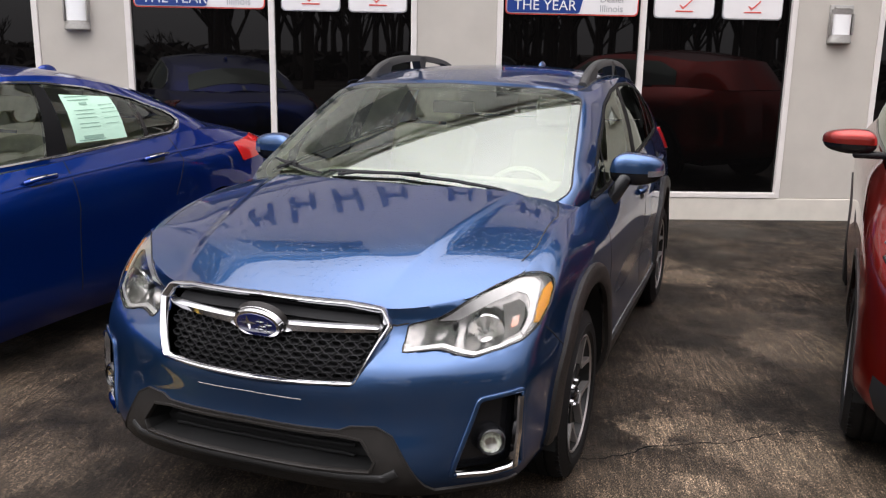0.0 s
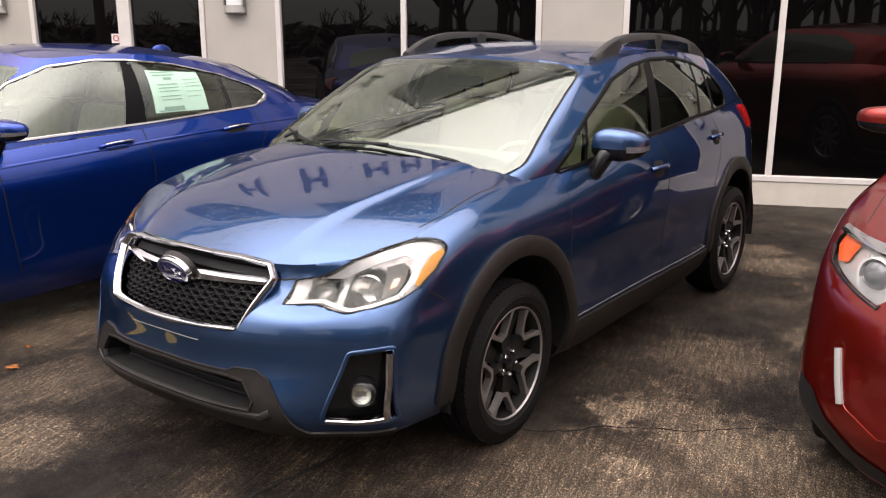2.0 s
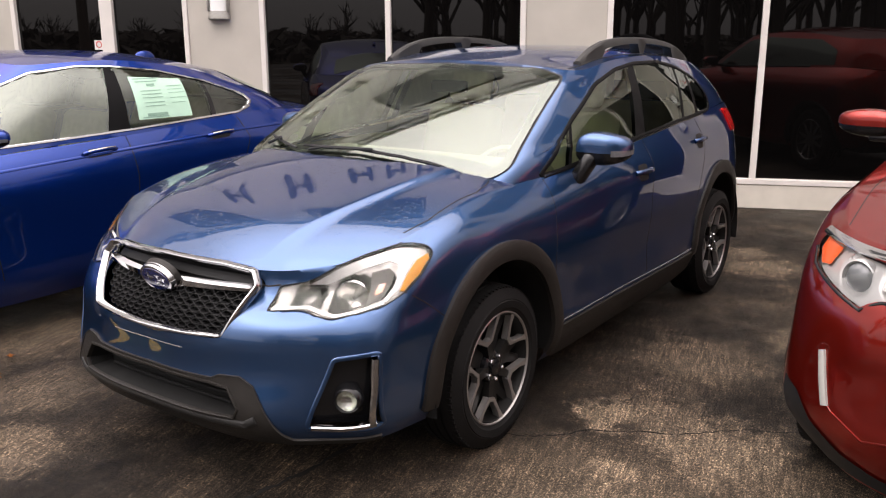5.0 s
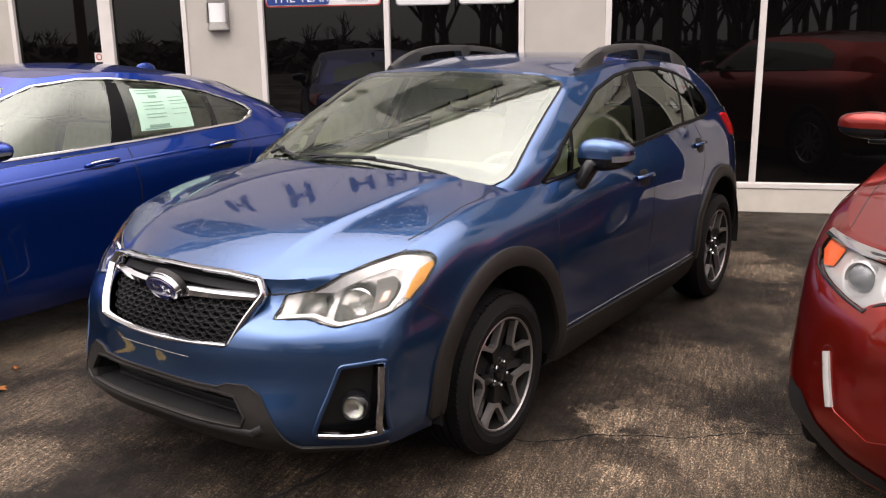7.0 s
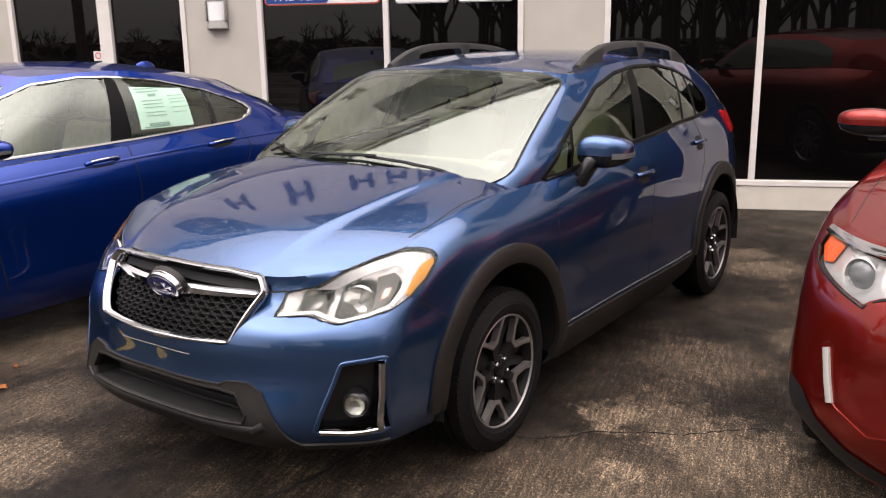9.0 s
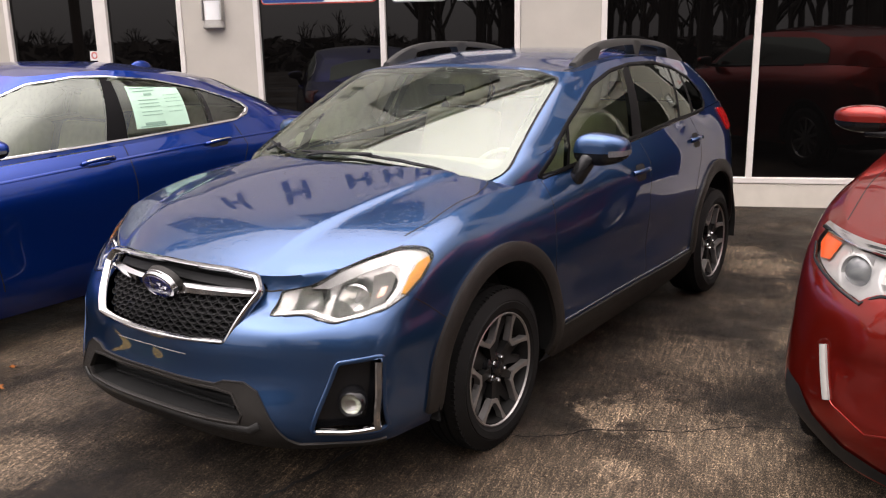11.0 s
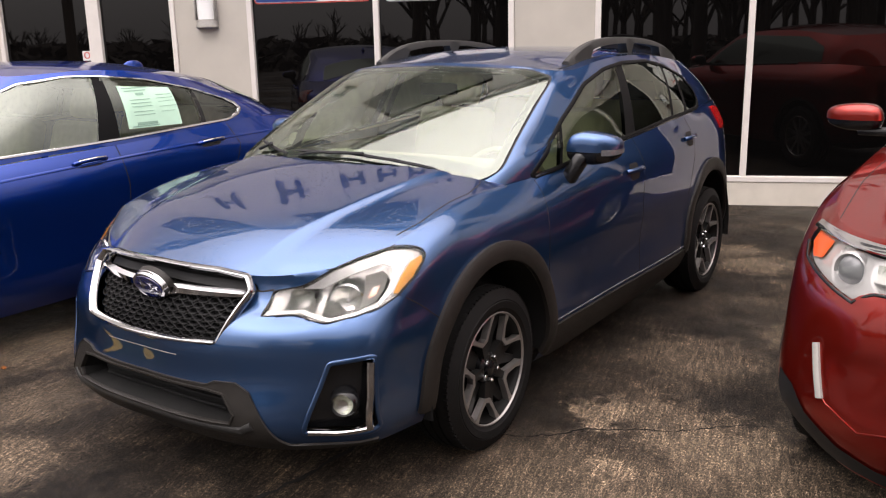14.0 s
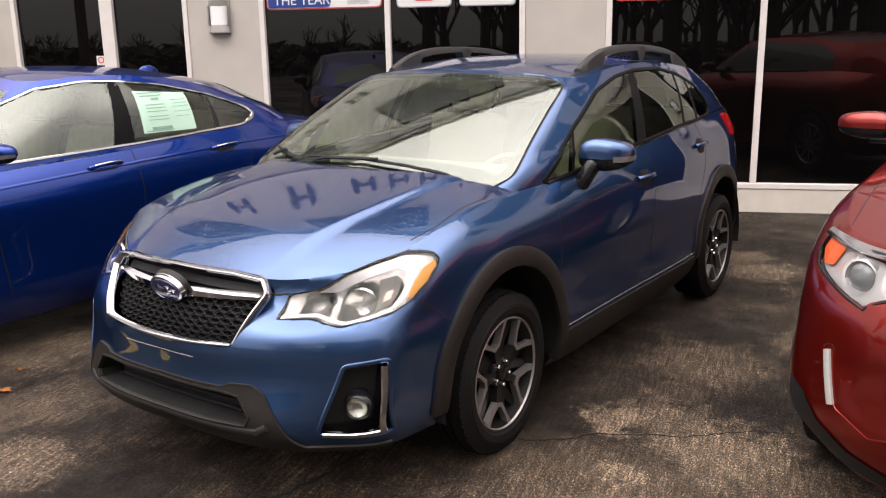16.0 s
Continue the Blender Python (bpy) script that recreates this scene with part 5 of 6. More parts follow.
part("badge_shield", oval(.093, .062, .030, -.002), CLAD, em, "dark plastic shield round the badge")
part("badge_ring", oval(.090, .058, .006, -.012), CHROME, em)
part("badge_face", oval(.077, .047, -.004, -.0145, .003), BADGE, em)
for i, (x, z, r) in enumerate(((-.026, .008, .030), (.020, .018, .014), (.048, .008, .014), (.010, -.012, .014), (.038, -.018, .014), (.026, .000, .012))):
    bm = bmesh.new()
    v = [bm.verts.new((x + r * (1.0 if k % 2 == 0 else .30) * math.cos(k * math.pi / 4) * 1.15, -.0165 if k % 2 == 0 else -.0175, z + r * (1.0 if k % 2 == 0 else .30) * math.sin(k * math.pi / 4))) for k in range(8)]
    c = bm.verts.new((x, -.021, z))
    for k in range(8):
        bm.faces.new((v[(k + 1) % 8], v[k], c))
    part("badge_star", bm, CHROME, em, smooth=False)

# front: lower cladding, mouth, fog lamps, headlamps
CLADDING = [(0, .486), (.315, .489), (.348, .504), (.425, .506), (.474, .478), (.570, .315), (.592, .292), (.72, .288), (.80, .283), (.79, .268), (.56, .268), (.30, .268), (0, .268)]
CLADDING = CLADDING + [(-x, z) for x, z in CLADDING[-2:0:-1]]
hole = inside_poly(MOUTH)
v, f, n = patch(CLADDING, .016)
top = [drop(nose, p, "front", .007)[0] for p in v]
fs = [t for t in f if not hole(*(sum((Vector(v[i]) for i in t), Vector((0, 0))) / 3))]
near_m = nearest_on(MOUTH)
rimset = {i for t in f if t not in fs for i in t} & {i for t in fs for i in t}
for i in rimset:
    q = near_m(np.array(v[i]))
    top[i] = drop(nose, q, "front", .007)[0]
ob = link("lower_cladding", top, [t if (top[t[1]] - top[t[0]]).cross(top[t[2]] - top[t[0]]).y < 0 else t[::-1] for t in fs], CLAD, car, True, "black grained plastic bumper cladding")
trim("cladding_edge", [(-.570, .315), (-.474, .478), (-.425, .506), (-.348, .504), (-.315, .489), (0, .486), (.315, .489), (.348, .504), (.425, .506), (.474, .478), (.570, .315), (.592, .292), (.72, .288), (.80, .284)], "front", nose, .007, .009, CLAD, car, False, .012)
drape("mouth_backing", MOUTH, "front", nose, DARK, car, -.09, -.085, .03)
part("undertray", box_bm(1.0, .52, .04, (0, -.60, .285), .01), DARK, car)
trim("mouth_rim", MOUTH, "front", nose, .010, .012, CLAD, car, True, .015)
for z in (.385, .425):
    trim("mouth_slat", [(-.35, z), (0, z - .004), (.35, z)], "front", nose, .010, .005, DARK, car, False, .03, offset=-.070)
trim("skid_lip", [(-.495, .368), (-.455, .346), (0, .336), (.455, .346), (.495, .368)], "front", nose, .028, .014, RAIL, car, False, .015, label="worn grey lower lip")
trim("plate_mount_edge", [(-.19, .578), (0, .577), (.19, .578)], "front", nose, .003, .002, SATIN, car, False, .03)
for s in (1, -1):
    side_way = "side" if s > 0 else "far_side"
    fq = FOG if s > 0 else both(FOG)
    drape("fog_pocket", fq, "front", nose, BLACK, car, -.030, .0, .02, shape=lambda x, z: -.012 * math.sin((abs(x) - .64) * 12))
    trim("fog_bezel", fq, "front", nose, .016, .008, BLUE, car, True, .015)
    trim("fog_chrome", [(s * .806, .340), (s * .73, .336), (s * .655, .345)], "front", nose, .018, .014, CHROME, car, False, .012, label="chrome lower bar of the fog lamp trim")
    trim("fog_chrome", [(s * .812, .580), (s * .809, .46), (s * .800, .338)], "front", nose, .026, .018, CHROME, car, False, .012, label="chrome upright bar of the fog lamp trim")
    fl = new("fog_lamp")
    fl.parent = car
    fl.matrix_local = pose(s * .745, -.758, .434, 0, 0, 90 + 180 + s * 24)
    part("fog_bowl", lathe([(-.05, .0), (-.04, .027), (.004, .036), (.010, .040), (.004, .046), (-.03, .052)], 32), BLACK, fl)
    part("fog_reflector", lathe([(-.012, .0), (-.006, .020), (.002, .036)], 32), FOGBOWL, fl)
    part("fog_glass", lathe([(.012, .0), (.009, .020), (.001, .036)], 32), LENS, fl)
    lq = LAMP if s > 0 else both(LAMP)
    head = new("headlight")
    head.parent = car

    def bowls(x, z):
        x = abs(x)
        d = 0.0
        for cx, cz, r, k in ((.690, .772, .062, .060), (.560, .762, .048, .035), (.765, .805, .040, .035)):
            q = ((x - cx) ** 2 + (z - cz) ** 2) / (r * r)
            if q < 1:
                d -= k * (1 - q)
        return d
    drape("reflector", lq, "front", nose, SMOKED, head, -.010, .0, .006, shape=bowls)
    bz = [(s * .748, .748), (s * .785, .766), (s * .792, .800), (s * .786, .842), (s * .765, .856), (s * .722, .842), (s * .738, .790)]
    drape("dark_bezel", bz if s > 0 else bz[::-1], "front", nose, HOUSING, head, -.006, .01, .010)
    bz = [(s * .475, .728), (s * .575, .733), (s * .630, .720), (s * .676, .712), (s * .740, .727), (s * .800, .751), (s * .795, .759), (s * .735, .735), (s * .676, .720), (s * .630, .728), (s * .575, .741), (s * .475, .736)]
    drape("lower_bezel", bz if s > 0 else bz[::-1], "front", nose, BROW, head, -.005, .01, .010)
    bz = [(s * x, z) for x, z in ((.545, .798), (.575, .814), (.630, .855), (.690, .888), (.757, .915), (.790, .914), (.816, .895), (.818, .840), (.818, .792), (.802, .758), (.792, .766), (.802, .802), (.799, .845), (.785, .868), (.755, .878), (.690, .850), (.602, .800))]
    drape("brow_reflector", bz[::-1] if s > 0 else bz, "front", nose, BROW, head, -.007, .008, .010, label="bright silvered band along the top of the lamp")
    bz = [(s * .758, .775), (s * .778, .785), (s * .776, .812), (s * .757, .806)]
    drape("side_signal", bz if s > 0 else bz[::-1], "front", nose, SIDEBULB, head, -.003, .008, .010, label="pale signal reflector with an orange glint")
    bowl = drop(nose, (s * .690, .772), "front", -.030)[0]
    rg = lathe([(-.012, .055), (.004, .056), (.008, .060), (.0, .064)], 36)
    o = part("projector_ring", rg, CHROME, head)
    o.matrix_local = Matrix.Translation(bowl) @ pose(0, 0, 0, 0, 0, 270 + s * 22)
    o = part("reflector_bowl", lathe([(-.030, .0), (-.027, .018), (-.018, .038), (.0, .056)], 36), FOGBOWL, head)
    o.matrix_local = Matrix.Translation(bowl) @ pose(0, 0, 0, 0, 0, 270 + s * 22)
    o = part("bulb_shield", lathe([(-.028, .009), (-.006, .009), (-.002, .006), (.0, .0)], 20), SATIN, head)
    o.matrix_local = Matrix.Translation(bowl) @ pose(0, 0, 0, 0, 0, 270 + s * 22)
    o = part("lamp_divider", box_bm(.010, .04, .085, (0, 0, 0), .003), BLACK, head)
    o.matrix_local = Matrix.Translation(drop(nose, (s * .603, .765), "front", -.022)[0])
    aq = [(s * .826, .876), (s * .839, .893), (s * .849, .876), (s * .850, .832), (s * .835, .785), (s * .824, .788), (s * .823, .836)]
    drape("amber_marker", aq if s > 0 else aq[::-1], "front", nose, AMBER, head, -.002, .01, .012)
    drape("lens", lq, "front", nose, LENS, head, .003, .0, .02)
    trim("lamp_seal", lq, "front", nose, .005, .004, BLACK, head, True, .012)
    # side cladding
    for y in (0, 2.635):
        arc = [(y + .452 * math.cos(a) * (1.0 if a < math.pi / 2 else .98), .350 + .468 * math.sin(a)) for a in np.radians(np.linspace(-10, 190, 60))]
        if y == 0:
            arc = arc[:-2]
        else:
            arc = arc[4:-3]
        trim("arch_cladding", arc, side_way, low_skin, .078, .020, CLAD, car, False, .03, label="black plastic wheel-arch cladding")
        wheel_well(car, s * .50, s * .885, y, .345, .437)
    drape("sill_cladding", [(.43, .385), (2.20, .372), (2.22, .25), (2.0, .228), (.50, .228), (.43, .26)], side_way, low_skin, CLAD, car, .014, .02, .05)
    # thin paler strip drawn as the highlight on the sill's edge
    trim("sill_highlight", [(.45, .400), (1.3, .398), (2.17, .388)], side_way, low_skin, .004, .005, CLEAR, car, False, .05)
    # panel gaps
    for line in ([(.452, 1.03), (.425, .86), (.415, .70), (.430, .56), (.455, .41)], [(1.452, 1.10), (1.50, .98), (1.46, .80), (1.452, .41)], [(2.262, 1.16), (2.335, 1.02), (2.30, .90), (2.18, .70)], [(-.548, .780), (-.465, .727), (-.376, .654)]):
        trim("panel_gap", line, side_way, low_skin, .004, .0010, GAP, car, False, .03)
    trim("waist_seal", [(.47, 1.036), (1.36, 1.104), (1.99, 1.146), (2.45, 1.160)], side_way, skin, .014, .006, BLACK, car, False, .05)
    for y in (1.36, 2.245):
        z = .948 if y < 2 else 1.018
        hd = new("door_handle")
        hd.parent = car
        # flat black patch painted as the shaded hollow behind the grip
        drape("handle_cup_shade", rounded([(y - .050, z - .042), (y + .050, z - .042), (y + .062, z), (y + .050, z + .040), (y - .050, z + .040), (y - .062, z)], .03), side_way, low_skin, GAP, hd, .002, .0, .02)
        q = [drop(low_skin, (y + k * .095, z + .004), side_way, .004 + .020 * (1 - (k) ** 2) ** .5)[0] for k in np.linspace(-1, 1, 13)]
        tube("grip", q, .013, BLUE, hd, 8)
    door_mirror(car, s, .845, .775, 1.134, BLUE, .235, .150)
    roof_rail(car, s, .590, lambda y: drop(skin, (.590, y), "top")[0].z, (1.175, 2.66), .066)
    trim("roof_channel", [(s * .605, 1.06), (s * .622, 1.4), (s * .622, 2.0), (s * .595, 2.75)], "top", skin, .010, .002, GAP, car, False, .05)
    drape("tail_lamp", rounded([(2.84, 1.160), (2.98, 1.145), (3.04, 1.03), (2.91, 1.01)], .02), side_way, low_skin, TAIL, car, .012, .02, .03)
    trim("hood_gap", [(s * .735, -.420), (s * .755, -.30), (s * seam_x(-.1), -.1), (s * seam_x(.02), .02), (s * seam_x(.15), .15), (s * .690, .215), (s * .655, .225)], "top", nose, .005, .0012, GAP, car, False, .03)
for s in (1, -1):
    trim("hood_front_gap", [(s * .402, .800), (s * .430, .792), (s * .462, .796)], "front", low_skin, .006, .001, GAP, car, False, .015)
# cowl, wipers, fin
drape("cowl", [(-.66, .235), (-.35, .155), (0, .135), (.35, .155), (.66, .235), (.70, .30), (.36, .27), (0, .25), (-.36, .27), (-.70, .30)], "top", bonnet.tree(), CLAD, car, .004, .01, .03)
for line in ([(-.645, 1.124), (-.53, 1.112), (-.42, 1.100), (-.33, 1.088)], [(-.30, 1.104), (-.25, 1.107), (.03, 1.113), (.29, 1.098), (.51, 1.070)]):
    wp = new("wiper")
    wp.parent = car
    bl = [drop(cab_skin, q, "front", .026)[0] for q in resample(line, .05, False)]
    tube("blade", bl, [.004] + [.0075] * (len(bl) - 2) + [.004], GAP, wp, 6)
    x0, z0 = line[0]
    tube("arm", [drop(cab_skin, (x0 + .05, z0 - .030), "front", .02)[0], drop(cab_skin, (x0 + .14, z0 - .010), "front", .036)[0], bl[len(bl) // 2] + Vector((0, -.012, .012))], .0075, GAP, wp, 6)
part("roof_fin", trim_bm(blob(0, 2.70, 1.535, .022, .075, .045, 2.0), lambda c: c.z > 1.52), BLUE, car)
KIND = {"lip": SATIN, "barrel": SPOKE, "spokes": split_spokes}
for y in (0, 2.635):
    for s in (1, -1):
        wheel(car, s * .775, y + .012, .338, .229, s, KIND, press=.010)


SEDAN = {
    "rings": [
        [(0, -0.84, 0.2), (0.32, -0.83, 0.2), (0.6, -0.75, 0.2), (0.78, -0.58, 0.2), (0.83, -0.38, 0.22), (0.84, 0, 0.22), (0.84, 0.5, 0.19), (0.84, 1.3, 0.19), (0.84, 2.2, 0.19), (0.83, 2.85, 0.22), (0.8, 3.35, 0.26), (0.62, 3.74, 0.3), (0, 3.82, 0.3)],
        [(0, -0.92, 0.33), (0.33, -0.905, 0.33), (0.64, -0.8, 0.33), (0.84, -0.6, 0.33), (0.895, -0.38, 0.33), (0.905, 0, 0.34), (0.905, 0.5, 0.31), (0.9, 1.3, 0.31), (0.905, 2.2, 0.31), (0.905, 2.85, 0.34), (0.87, 3.35, 0.38), (0.68, 3.78, 0.4), (0, 3.88, 0.4)],
        [(0, -0.93, 0.5), (0.33, -0.91, 0.5), (0.65, -0.8, 0.5), (0.855, -0.59, 0.5), (0.91, -0.37, 0.52), (0.922, 0, 0.54), (0.918, 0.5, 0.52), (0.912, 1.3, 0.52), (0.918, 2.2, 0.54), (0.922, 2.85, 0.56), (0.885, 3.35, 0.58), (0.7, 3.8, 0.58), (0, 3.9, 0.58)],
        [(0, -0.9, 0.64), (0.33, -0.88, 0.64), (0.64, -0.76, 0.65), (0.85, -0.54, 0.66), (0.905, -0.34, 0.69), (0.92, 0, 0.72), (0.922, 0.5, 0.72), (0.918, 1.3, 0.73), (0.922, 2.2, 0.75), (0.925, 2.85, 0.78), (0.885, 3.35, 0.8), (0.71, 3.78, 0.79), (0, 3.88, 0.79)],
        [(0, -0.86, 0.74), (0.33, -0.84, 0.74), (0.61, -0.7, 0.75), (0.82, -0.47, 0.78), (0.875, -0.28, 0.83), (0.895, 0, 0.88), (0.902, 0.5, 0.9), (0.905, 1.3, 0.92), (0.908, 2.2, 0.95), (0.9, 2.85, 0.97), (0.85, 3.35, 0.98), (0.7, 3.7, 0.96), (0, 3.8, 0.96)],
        [(0, -0.8, 0.79), (0.33, -0.77, 0.79), (0.57, -0.62, 0.8), (0.76, -0.38, 0.85), (0.815, -0.2, 0.9), (0.835, 0, 0.94), (0.842, 0.5, 0.99), (0.855, 1.3, 1.03), (0.852, 2.2, 1.085), (0.82, 2.85, 1.105), (0.77, 3.35, 1.04), (0.66, 3.64, 1.0), (0, 3.76, 1.01)],
    ],
    "hood": [(-0.82, 0.79), (-0.6, 0.86), (-0.3, 0.93), (0, 0.98), (0.35, 1.03), (0.75, 1.05)],
    "ridge": 0.008,
    "ridge_x": (0.45, 0.15),
    "cowl": 0.60,
    "deck": [(2.75, 1.19), (3.2, 1.14), (3.5, 1.09), (3.78, 1.01)],
    "belt": [(0, 0.30, 1.02), (0.4, 0.33, 1.015), (0.72, 0.42, 1.0), (0.815, 0.58, 1.0), (0.845, 0.95, 1.02), (0.855, 1.5, 1.04), (0.848, 2.1, 1.07), (0.82, 2.6, 1.10), (0.77, 2.95, 1.085), (0.58, 3.2, 1.075), (0, 3.36, 1.13)],
    "mid": [(0.0, 0.66, 1.272), (0.364, 0.68, 1.267), (0.653, 0.77, 1.252), (0.744, 0.93, 1.248), (0.768, 1.25, 1.268), (0.775, 1.7, 1.285), (0.765, 2.12, 1.275), (0.735, 2.5, 1.25), (0.68, 2.77, 1.218), (0.506, 2.91, 1.232), (0.0, 3.1, 1.275)],
    "roof": [(0.0, 1.0, 1.492), (0.34, 1.02, 1.487), (0.567, 1.08, 1.462), (0.625, 1.20, 1.466), (0.642, 1.5, 1.478), (0.64, 1.82, 1.462), (0.622, 2.14, 1.418), (0.59, 2.43, 1.355), (0.54, 2.60, 1.316), (0.412, 2.68, 1.340), (0.0, 2.80, 1.375)],
    "spine": [(0.98, 1.488), (1.25, 1.526), (1.55, 1.534), (1.85, 1.522), (2.2, 1.485), (2.6, 1.418), (2.85, 1.366)],
}
STICKER = mat("pale_green_paper", (0.47, 0.70, 0.55), rough=0.6, noise_scale=8, noise_amount=0.08)
INK = mat("grey_print", (0.22, 0.36, 0.28), rough=0.7)

sedan = empty("sedan_car", pose(-2.88, -1.15, 0))
tagged(sedan, "deep blue four-door sedan with a green window sticker on asphalt", "car", group="parked cars")
low, bonnet, house, roof = body_sheets(SEDAN, 260, 44)
shell = merged(low, bonnet)
low_skin, cab_skin = low.tree(), house.tree()
skin = merged(low, bonnet, house, roof).tree()
for y in (0, 2.85):
    shell.cut(*circle_cut(y, .34, .385))
SDLO = rounded([(.45, 1.035), (.66, 1.205), (.86, 1.330), (1.08, 1.415), (1.36, 1.445), (1.57, 1.439), (1.89, 1.404), (2.27, 1.322), (2.55, 1.218), (2.595, 1.178), (2.55, 1.142), (2.44, 1.112), (2.02, 1.094), (1.59, 1.072), (1.11, 1.054)], .025, 4)
panes = house.cut(*poly_cut(SDLO, "side", lambda p: abs(p[0]) > .45))
SWS = rounded([(-.70, 1.04), (0, 1.05), (.70, 1.04), (.56, 1.415), (0, 1.450), (-.56, 1.415)], .03)
screen = house.cut(*poly_cut(SWS, "front", lambda p: p[1] < 1.3))


def sedan_zone(p):
    x, y, z = abs(p[0]), p[1], p[2]
    if y < .55 and z > .79 and x < .74:
        return "hood"
    if y < -.34:
        return "front_bumper"
    if y < .62:
        return "fender"
    if y < 1.52:
        return "front_door"
    if y < 2.42:
        return "rear_door"
    if y > 2.9 and z > 1.0 and x < .70:
        return "boot_lid"
    if y > 3.42:
        return "rear_bumper"
    return "quarter_panel"


for nm in ("hood", "front_bumper", "boot_lid", "rear_bumper"):
    shell.mesh(nm, DEEP, sedan, pick=lambda p: sedan_zone(p) == nm)
for nm in ("fender", "front_door", "rear_door", "quarter_panel"):
    for s in (1, -1):
        shell.mesh(nm, DEEP, sedan, pick=lambda p: sedan_zone(p) == nm and p[0] * s > 0)
house.mesh("cabin_frame", DEEP, sedan)
roof.mesh("roof_panel", DEEP, sedan)
lining = merged(house, roof)
lining.v = [(v[0] * .975, v[1], v[2] - .018 if v[2] > 1.3 else v[2]) for v in lining.v]
lining.mesh("headliner", HEADLINER, sedan)
screen.mesh("windshield", GLASS, sedan)
drape("rear_glass", rounded([(-.54, 2.72), (0, 2.82), (.54, 2.72), (.60, 3.10), (0, 3.26), (-.60, 3.10)], .05), "top", skin, TINT, sedan, .004, 0, .05)
part("underbody", box_bm(1.5, 4.5, .14, (0, 1.45, .28), .03), DARK, sedan)
part("dashboard", box_bm(1.38, .5, .3, (0, .66, .86), .07, 3), CABIN, sedan)
for x in (-.37, .37):
    seat(sedan, x, 1.20, .46)
seat(sedan, 0, 2.25, .48, 1.25, 22)
part("cabin_floor", box_bm(1.46, 2.6, .06, (0, 1.9, .40), .02), CABIN, sedan)
for s in (1, -1):
    way = "side" if s > 0 else "far_side"
    for nm, y0, y1, g in (("front_window", -9, 1.50, PALE_GLASS), ("rear_window", 1.50, 2.23, GLASS), ("quarter_glass", 2.23, 9, TINT)):
        panes.mesh(nm, g, sedan, pick=lambda p: y0 <= p[1] < y1 and p[0] * s > 0)
    drape("b_pillar", [(1.535, 1.438), (1.600, 1.436), (1.566, 1.074), (1.420, 1.068)], way, cab_skin, PILLAR, sedan, .001, .02, .04)
    drape("c_post", [(2.215, 1.336), (2.245, 1.328), (2.245, 1.104), (2.208, 1.102)], way, cab_skin, BLACK, sedan, .001, .02, .04)
    trim("window_chrome_tail", [(2.47, 1.252), (2.55, 1.216), (2.585, 1.178), (2.55, 1.146), (2.47, 1.122)], way, cab_skin, .026, .009, CHROME, sedan, False, .012, label="broad chrome end of the window surround", taper=True)
    trim("window_chrome", SDLO, way, cab_skin, .015, .008, CHROME, sedan, True, .02, label="bright chrome window surround")
    for line in ([(.60, .98), (.62, .7), (.66, .35)], [(1.52, 1.04), (1.55, .8), (1.53, .34)], [(2.40, 1.09), (2.46, .95), (2.36, .74)]):
        trim("panel_gap", line, way, low_skin, .006, .0012, GAP, sedan, False, .03)
    trim("shoulder_crease", [(.2, .90), (1.3, .955), (2.3, 1.0), (3.2, 1.02)], way, low_skin, .016, .004, DEEP, sedan, False, .05)
    for y, z in ((1.32, .966), (2.215, .987)):
        hd = new("door_handle")
        hd.parent = sedan
        # no hollow here: its shade is a black patch on the door
        drape("handle_cup_shade", rounded([(y - .08, z - .028), (y + .08, z - .022), (y + .08, z + .026), (y - .08, z + .02)], .025), way, low_skin, GAP, hd, .002, 0, .02)
        q = [drop(low_skin, (y + k * .105, z + .002 + k * .006), way, .008 + .030 * (1 - k * k) ** .5)[0] for k in np.linspace(-1, 1, 13)]
        tube("grip", q, .012, DEEP, hd, 8)
        tube("grip_chrome", [p + Vector((s * .006, 0, .008)) for p in q[1:-1]], .0055, CHROME, hd, 6)
    door_mirror(sedan, s, .855, .655, 1.112, DEEP, .21, .12)
    drape("tail_lamp", rounded([(3.06, .995), (3.45, 1.03), (3.55, .89), (3.12, .868)], .02), way, low_skin, TAIL, sedan, .006, .02, .03)
    for y in (0, 2.85):
        wheel_well(sedan, s * .50, s * .89, y, .34, .39)
        wheel(sedan, s * .79, y, .332, .228, s, {"lip": SATIN, "spokes": plain_spokes}, .235)
part("roof_fin", trim_bm(blob(0, 2.33, 1.462, .022, .085, .050, 2.0), lambda c: c.z > 1.45), DEEP, sedan)
st = drape("window_sticker", [(1.667, 1.376), (2.055, 1.348), (2.045, 1.120), (1.642, 1.122)], "side", cab_skin, STICKER, sedan, .0020, 0, .04, label="pale green price sticker")
for y0, y1, z, h in ((1.70, 1.86, 1.345, .006), (1.77, 1.83, 1.328, .014), (1.71, 1.86, 1.290, .004), (1.71, 1.86, 1.27, .004), (1.71, 1.86, 1.25, .004), (1.71, 1.86, 1.22, .004), (1.71, 1.86, 1.20, .004), (1.71, 1.86, 1.155, .018), (1.91, 2.04, 1.310, .003), (1.91, 2.04, 1.29, .003), (1.91, 2.04, 1.27, .003), (1.690, 1.878, 1.362, .005), (1.672, 1.868, 1.134, .005), (1.91, 2.04, 1.24, .003), (1.91, 2.02, 1.21, .003)):
    drape("print_bar", [(y0, z), (y1, z), (y1, z - h), (y0, z - h)], "side", cab_skin, INK, st, .0040, 0, .03)


